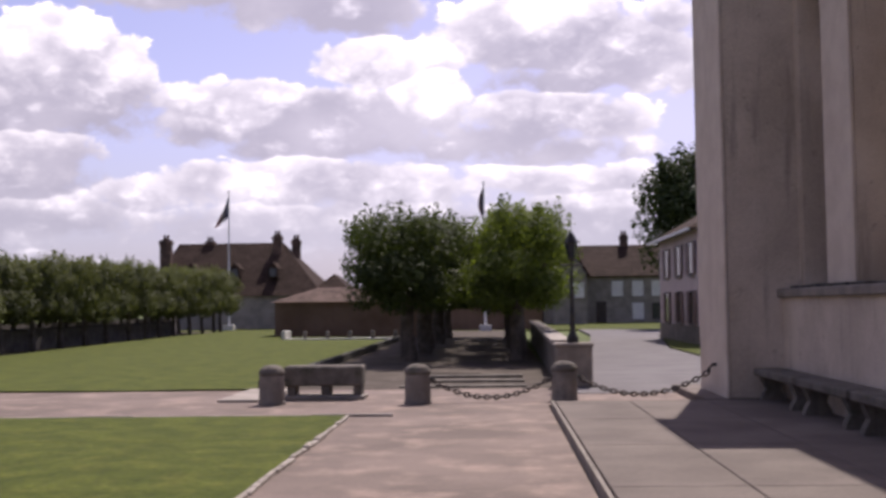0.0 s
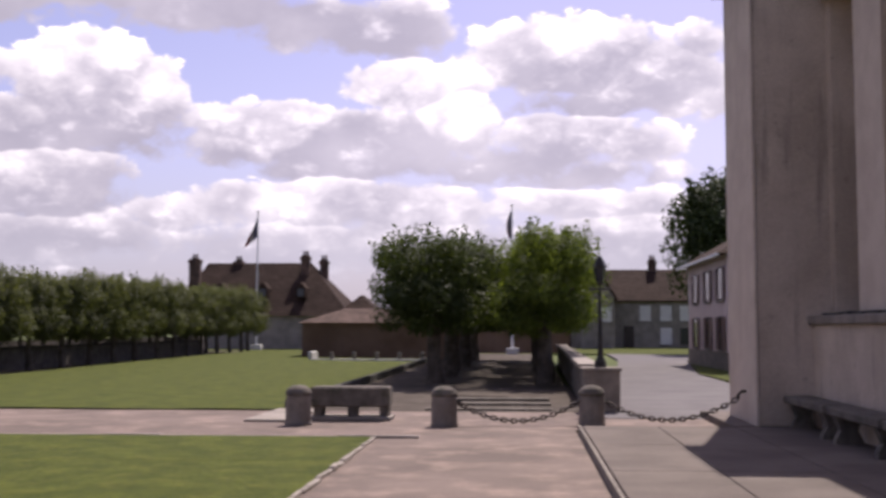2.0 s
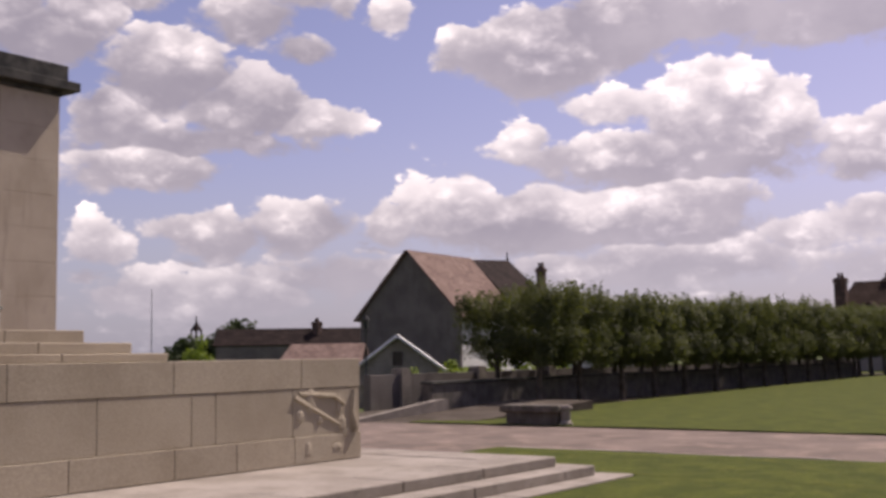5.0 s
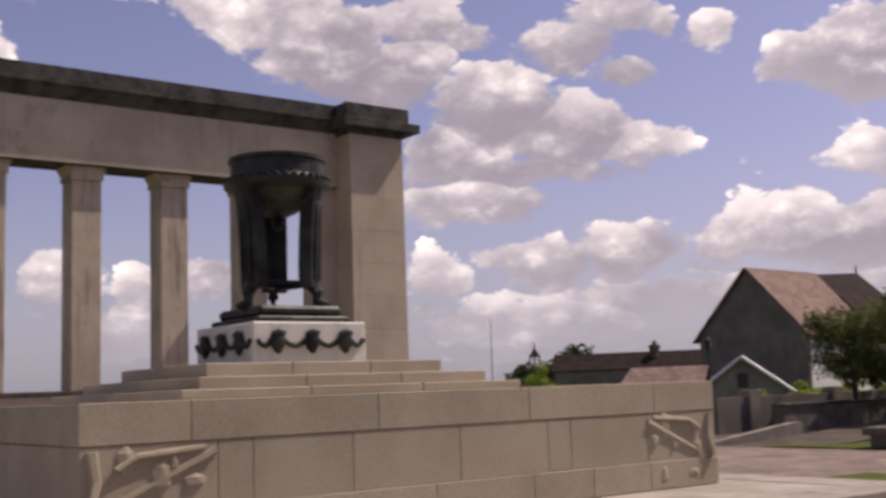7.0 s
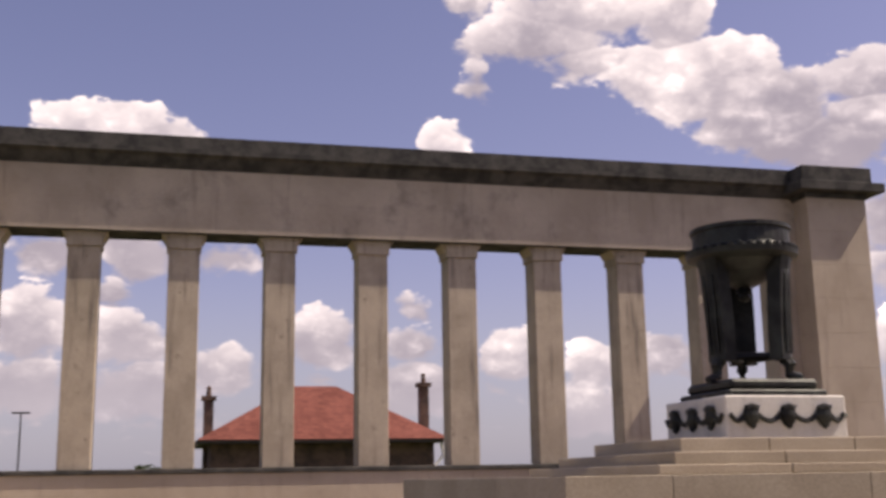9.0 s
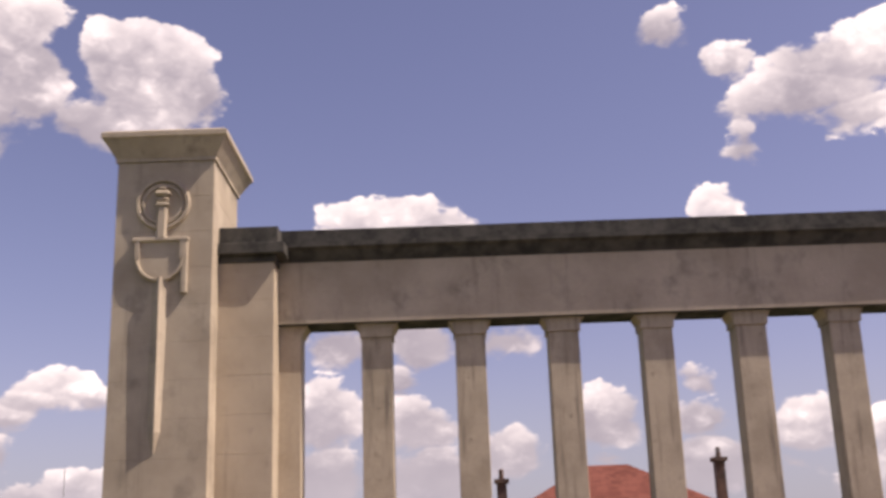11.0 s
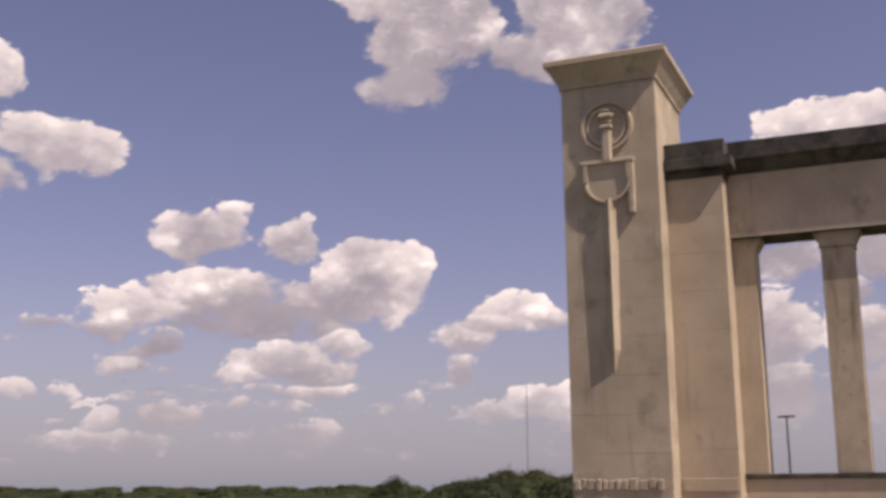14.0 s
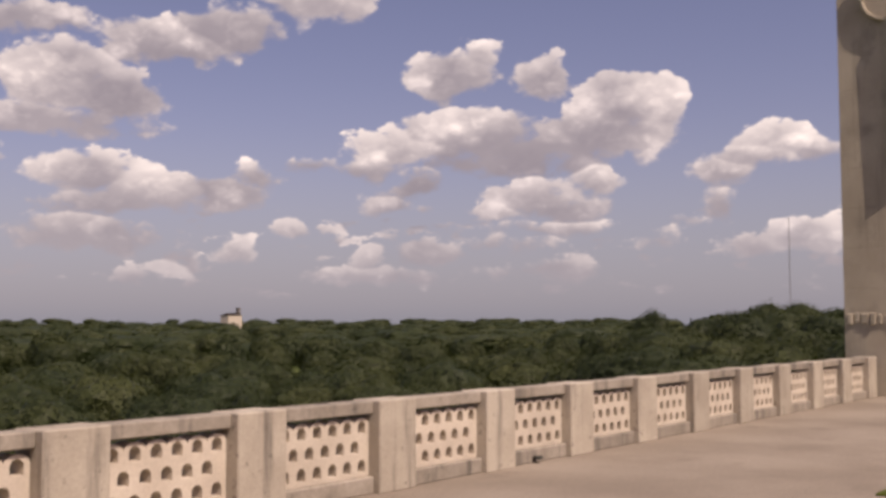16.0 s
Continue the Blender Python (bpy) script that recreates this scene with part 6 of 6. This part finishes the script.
def make_lodge():
    ho = thing("lodge", (-46.0, 7.0, 0), "lodge with a bright red tiled hipped roof and thin chimneys", "lodge")
    part("wall", blk(-51.5, -45.2, 2.0, 10.9, -3, 3.1), BRICK_DARK, ho, "dark timbered wall")
    bm = bmesh.new()
    hip(bm, -51.5, -45.2, 2.0, 10.9, 3.25, 2.35, 3.0, 3.55, 0.55)
    part("roof", bm, TILE_RED, ho)
    part("eave_board", blk(-52.0, -44.68, 1.5, 11.4, 3.12, 3.24), WOOD_DARK, ho)
    for y, top in ((2.0, 5.4), (11.15, 6.0)):
        bm = blk(-48.3, -47.9, y - 0.2, y + 0.2, 2.0, top - 0.35)
        box(bm, -48.4, -47.8, y - 0.3, y + 0.3, top - 0.42, top - 0.25)
        ch = part("chimney", bm, BRICK_DARK, ho, "slim dark chimney")
        part("chimney_pot", lathe([(0.13, 0), (0.09, 0.3), (0.12, 0.35), (0.05, 0.45)], (-48.1, y, top - 0.27), 8), BRICK_DARK, ch)
    br = bmesh.new()
    tube([(-45.2, 11.2, 3.1), (-45.2, 11.3, 2.6), (-45.2, 10.95, 2.2)], 0.07, 6, br)
    part("bracket", br, POLE_WHITE, ho, "pale eaves bracket")


def make_far_village():
    ho = thing("farm_range", (-84, 88, 0), "long dark roofed farm buildings in the distance", "building")
    part("wall", prism([(-89.0, 81.5), (-77.0, 93.5), (-80.0, 97.0), (-92.0, 85.0)], "z", -2, 3.2), RENDER_GREY, ho)
    bm = bmesh.new()
    roof_slab(bm, (-89.2, 81.2, 3.1), (-76.8, 93.4, 3.1), (-78.6, 95.4, 4.9), (-90.8, 83.3, 4.9), 0.15)
    part("roof", bm, TILE_DARK, ho)
    chimney(ho, -82.6, 90.2, 4.2, 5.7, 0.85)
    tu = thing("bell_turret", (-113, 100, 0), "small dark bell turret on a far roof", "turret")
    part("base", blk(-114.2, -111.8, 98.8, 101.2, -3, 4.2), TILE_DARK, tu)
    for dx in (-0.45, 0.45):
        for dy in (-0.45, 0.45):
            part("post", tube([(-113 + dx, 100 + dy, 4.2), (-113 + dx, 100 + dy, 5.7)], 0.13, 6), WOOD_DARK, tu)
    part("roof", lathe([(0.85, 0), (0.62, 0.3), (0.32, 0.75), (0.12, 1.15), (0.04, 2.0)], (-113, 100, 5.65), 8), TILE_DARK, tu)
    ma = thing("antenna_mast", (-155, 127, 0), "thin distant antenna mast", "mast")
    part("pole", tube([(-155, 127, -4), (-155, 127, 14.2)], 0.12, 5, None, 0.07), STEEL_GREY, ma)
    ra = thing("radio_mast", (-378, -130, -14), "tall thin radio mast above the woods", "mast")
    part("pole", tube([(-378, -130, -14), (-378, -130, 38.0)], 0.24, 5, None, 0.12), STEEL_GREY, ra)
    ch = thing("far_building", (-1020, -1090, 0), "pale distant building with a small tower", "building")
    part("wall", blk(-1030, -1006, -1100, -1085, -5, 13.5), STONE_PANEL, ch)
    bm = bmesh.new()
    hip(bm, -1030, -1006, -1100, -1085, 13.5, 3.2, 4.0, 7.4, 0.5)
    part("roof", bm, TILE_DARK, ch)
    part("tower", blk(-1035, -1031, -1098, -1093, -5, 24.0), RENDER_GREY, ch)


def make_flags():
    for x, y, z0, z1, label, drop in ((-21.0, 88.0, 0, 10.9, "white flagpole with a dark drooping flag", 1.05), (-0.62, 74.0, 0, 9.7, "flagpole at the end of the avenue with a furled flag", 0.35)):
        fp = thing("flagpole", (x, y, z0), label, "flagpole")
        part("pole", tube([(x, y, z0), (x, y, z1)], 0.085, 8, None, 0.05), POLE_WHITE, fp)
        part("base", blk(x - 0.4, x + 0.4, y - 0.4, y + 0.4, z0 - 0.05, z0 + 0.4, 0.03), STONE_WHITE, fp)
        part("knob", lathe([(0.03, 0), (0.1, 0.08), (0.03, 0.18)], (x, y, z1), 8), POLE_WHITE, fp)
        for k, cloth in enumerate((FLAG_CLOTH, FLAG_PALE, FLAG_RED)):
            bm = bmesh.new()
            rows = []
            for i in range(8):
                t = i / 7
                wide = drop * (0.12 + 0.88 * t ** 0.8) if drop > 1 else drop * (0.4 + 0.5 * math.sin(math.pi * min(1, t * 1.1)))
                rows.append([bm.verts.new((x - 0.05 - wide * (k + s) / 3, y + 0.14 * math.sin(3 * t + 5 * (k + s)), z1 - 0.25 - 1.75 * t - 0.8 * (k + s) / 3 * drop)) for s in (0, 0.5, 1)])
            for a, b in zip(rows, rows[1:]):
                for j in range(2):
                    bm.faces.new((a[j], a[j + 1], b[j + 1], b[j]))
            bmesh.ops.solidify(bm, geom=bm.faces[:], thickness=0.02)
            part("flag_stripe", bm, cloth, fp)


def make_lamps():
    def lamp(x, y, z0, h, label):
        la = thing("street_lamp", (x, y, z0), label, "lamp", "old street lamps")
        part("pole", lathe([(0.12, 0), (0.12, 0.10), (0.06, 0.22), (0.042, 0.9), (0.06, 0.95), (0.035, 1.05), (0.028, h - 0.55)], (x, y, z0), 10), IRON, la)
        hd = lathe([(0.04, h - 0.55), (0.08, h - 0.5), (0.13, h - 0.18), (0.15, h - 0.16), (0.09, h - 0.05), (0.03, h + 0.05)], (x, y, z0), 6)
        lan = part("lantern", hd, IRON, la, "dark lantern")
        part("glass", lathe([(0.086, h - 0.47), (0.132, h - 0.2)], (x, y, z0), 6), GLASS, lan)
        arms = tube([(x - 0.22, y, z0 + h - 0.62), (x + 0.22, y, z0 + h - 0.62)], 0.025, 6)
        part("ladder_bar", arms, IRON, la)
    bl = thing("stone_pedestal", (1.55, 23.3, 0), "square weathered stone block carrying a lamp", "pedestal")
    part("block", blk(1.2, 1.92, 23.0, 23.75, 0, 0.84, 0.025), STONE_GREY, bl)
    part("cap", blk(1.17, 1.95, 22.97, 23.78, 0.80, 0.88, 0.02), STONE_GREY, bl)
    lamp(1.56, 23.4, 0.88, 2.2, "dark iron street lamp on a stone block")
    lamp(2.15, 50.5, 0.0, 3.6, "dark iron street lamp by the road")
    lamp(-29.3, 34.95, 0.0, 3.35, "dark iron street lamp by the garden wall")
    x, y, z0, z1 = -70.1, -7.85, land(-70.1, -7.85), 5.8
    ml = thing("floodlight_mast", (x, y, z0), "thin grey mast with a short crossbar beyond the colonnade", "mast")
    part("pole", tube([(x, y, z0), (x, y, z1)], 0.07, 6, None, 0.05), IRON, ml)
    part("crossbar", tube([(x, y - 0.5, z1), (x, y + 0.5, z1)], 0.06, 6), IRON, ml)


def make_bushes():
    lo = crown_mesh("foliage", 71, (1.6, 1.6, 0.9), 20, 1500, 0.11, LEAF_BRIGHT)
    for k, (x, y, z, s) in enumerate(((-29.5, 44.0, 0.6, 1.0), (-27.0, 46.0, 0.6, 1.1), (-24.6, 47.0, 0.5, 0.9), (-32.0, 45.0, 0.7, 0.9), (-26.2, 41.0, 0.6, 0.9), (-27.8, 50.0, 0.5, 1.0), (-25.6, 55.0, 0.5, 0.9), (-30.5, 39.5, 0.5, 0.8))):
        ob = tagged(new("shrub", lo), "sunlit yellow-green garden shrub behind the trees", "shrub", "garden shrubs")
        ob.location, ob.scale, ob.rotation_euler[2] = (x, y, z), (s, s, s), k * 1.7
    ob = tagged(new("shrub", lo), "tall sunlit yellow-green bush beside the farm", "shrub")
    ob.location, ob.scale = (-52.3, 46.5, 1.5), (0.75, 0.75, 1.9)
    far = crown_mesh("foliage", 72, (3.2, 3.2, 2.2), 24, 1400, 0.3, LEAF_DARK)
    for k, (x, y, z, s) in enumerate(((-91, 86.5, 4.3, 0.9), (-104, 92, 2.0, 1.3), (-98, 90, 2.2, 1.0), (-109, 96, 2.0, 1.0), (-85, -6, 0.2, 1.0), (-90, -1, 0.4, 1.2), (-88, 8.5, 0.5, 1.1), (-92, 12, 0.4, 1.0), (-80, 34, 0.8, 0.8), (-86, 38, 0.6, 1.0))):
        ob = tagged(new("shrub", far), "dark rounded bush in the distance", "shrub", "distant bushes")
        ob.location, ob.scale, ob.rotation_euler[2] = (x, y, z), (s, s, s), k * 1.3
    cot = blk(-29.0, -26.0, 50.0, 53.0, 0.0, 1.6)
    gh = thing("white_hut", (-27.5, 51.5, 0), "small white garden hut seen between trunks", "hut")
    part("wall", cot, RENDER_WHITE, gh)
    bm = bmesh.new()
    hip(bm, -29.0, -26.0, 50.0, 53.0, 1.6, 0.7, 1.0, 1.4, 0.2)
    part("roof", bm, TILE_BROWN, gh)
    lawn = blk(-40.0, -23.8, 40.0, 60.0, -0.2, -0.02)
    setting("garden", lawn, GRASS, "sunlit garden behind the clipped row", "garden")


make_pink_house()
make_brown_house()
make_hipped_house()
make_tan_range()
make_gable_house()
make_shed()
make_side_walls()
make_lodge()
make_far_village()
make_flags()
make_lamps()
make_bushes()
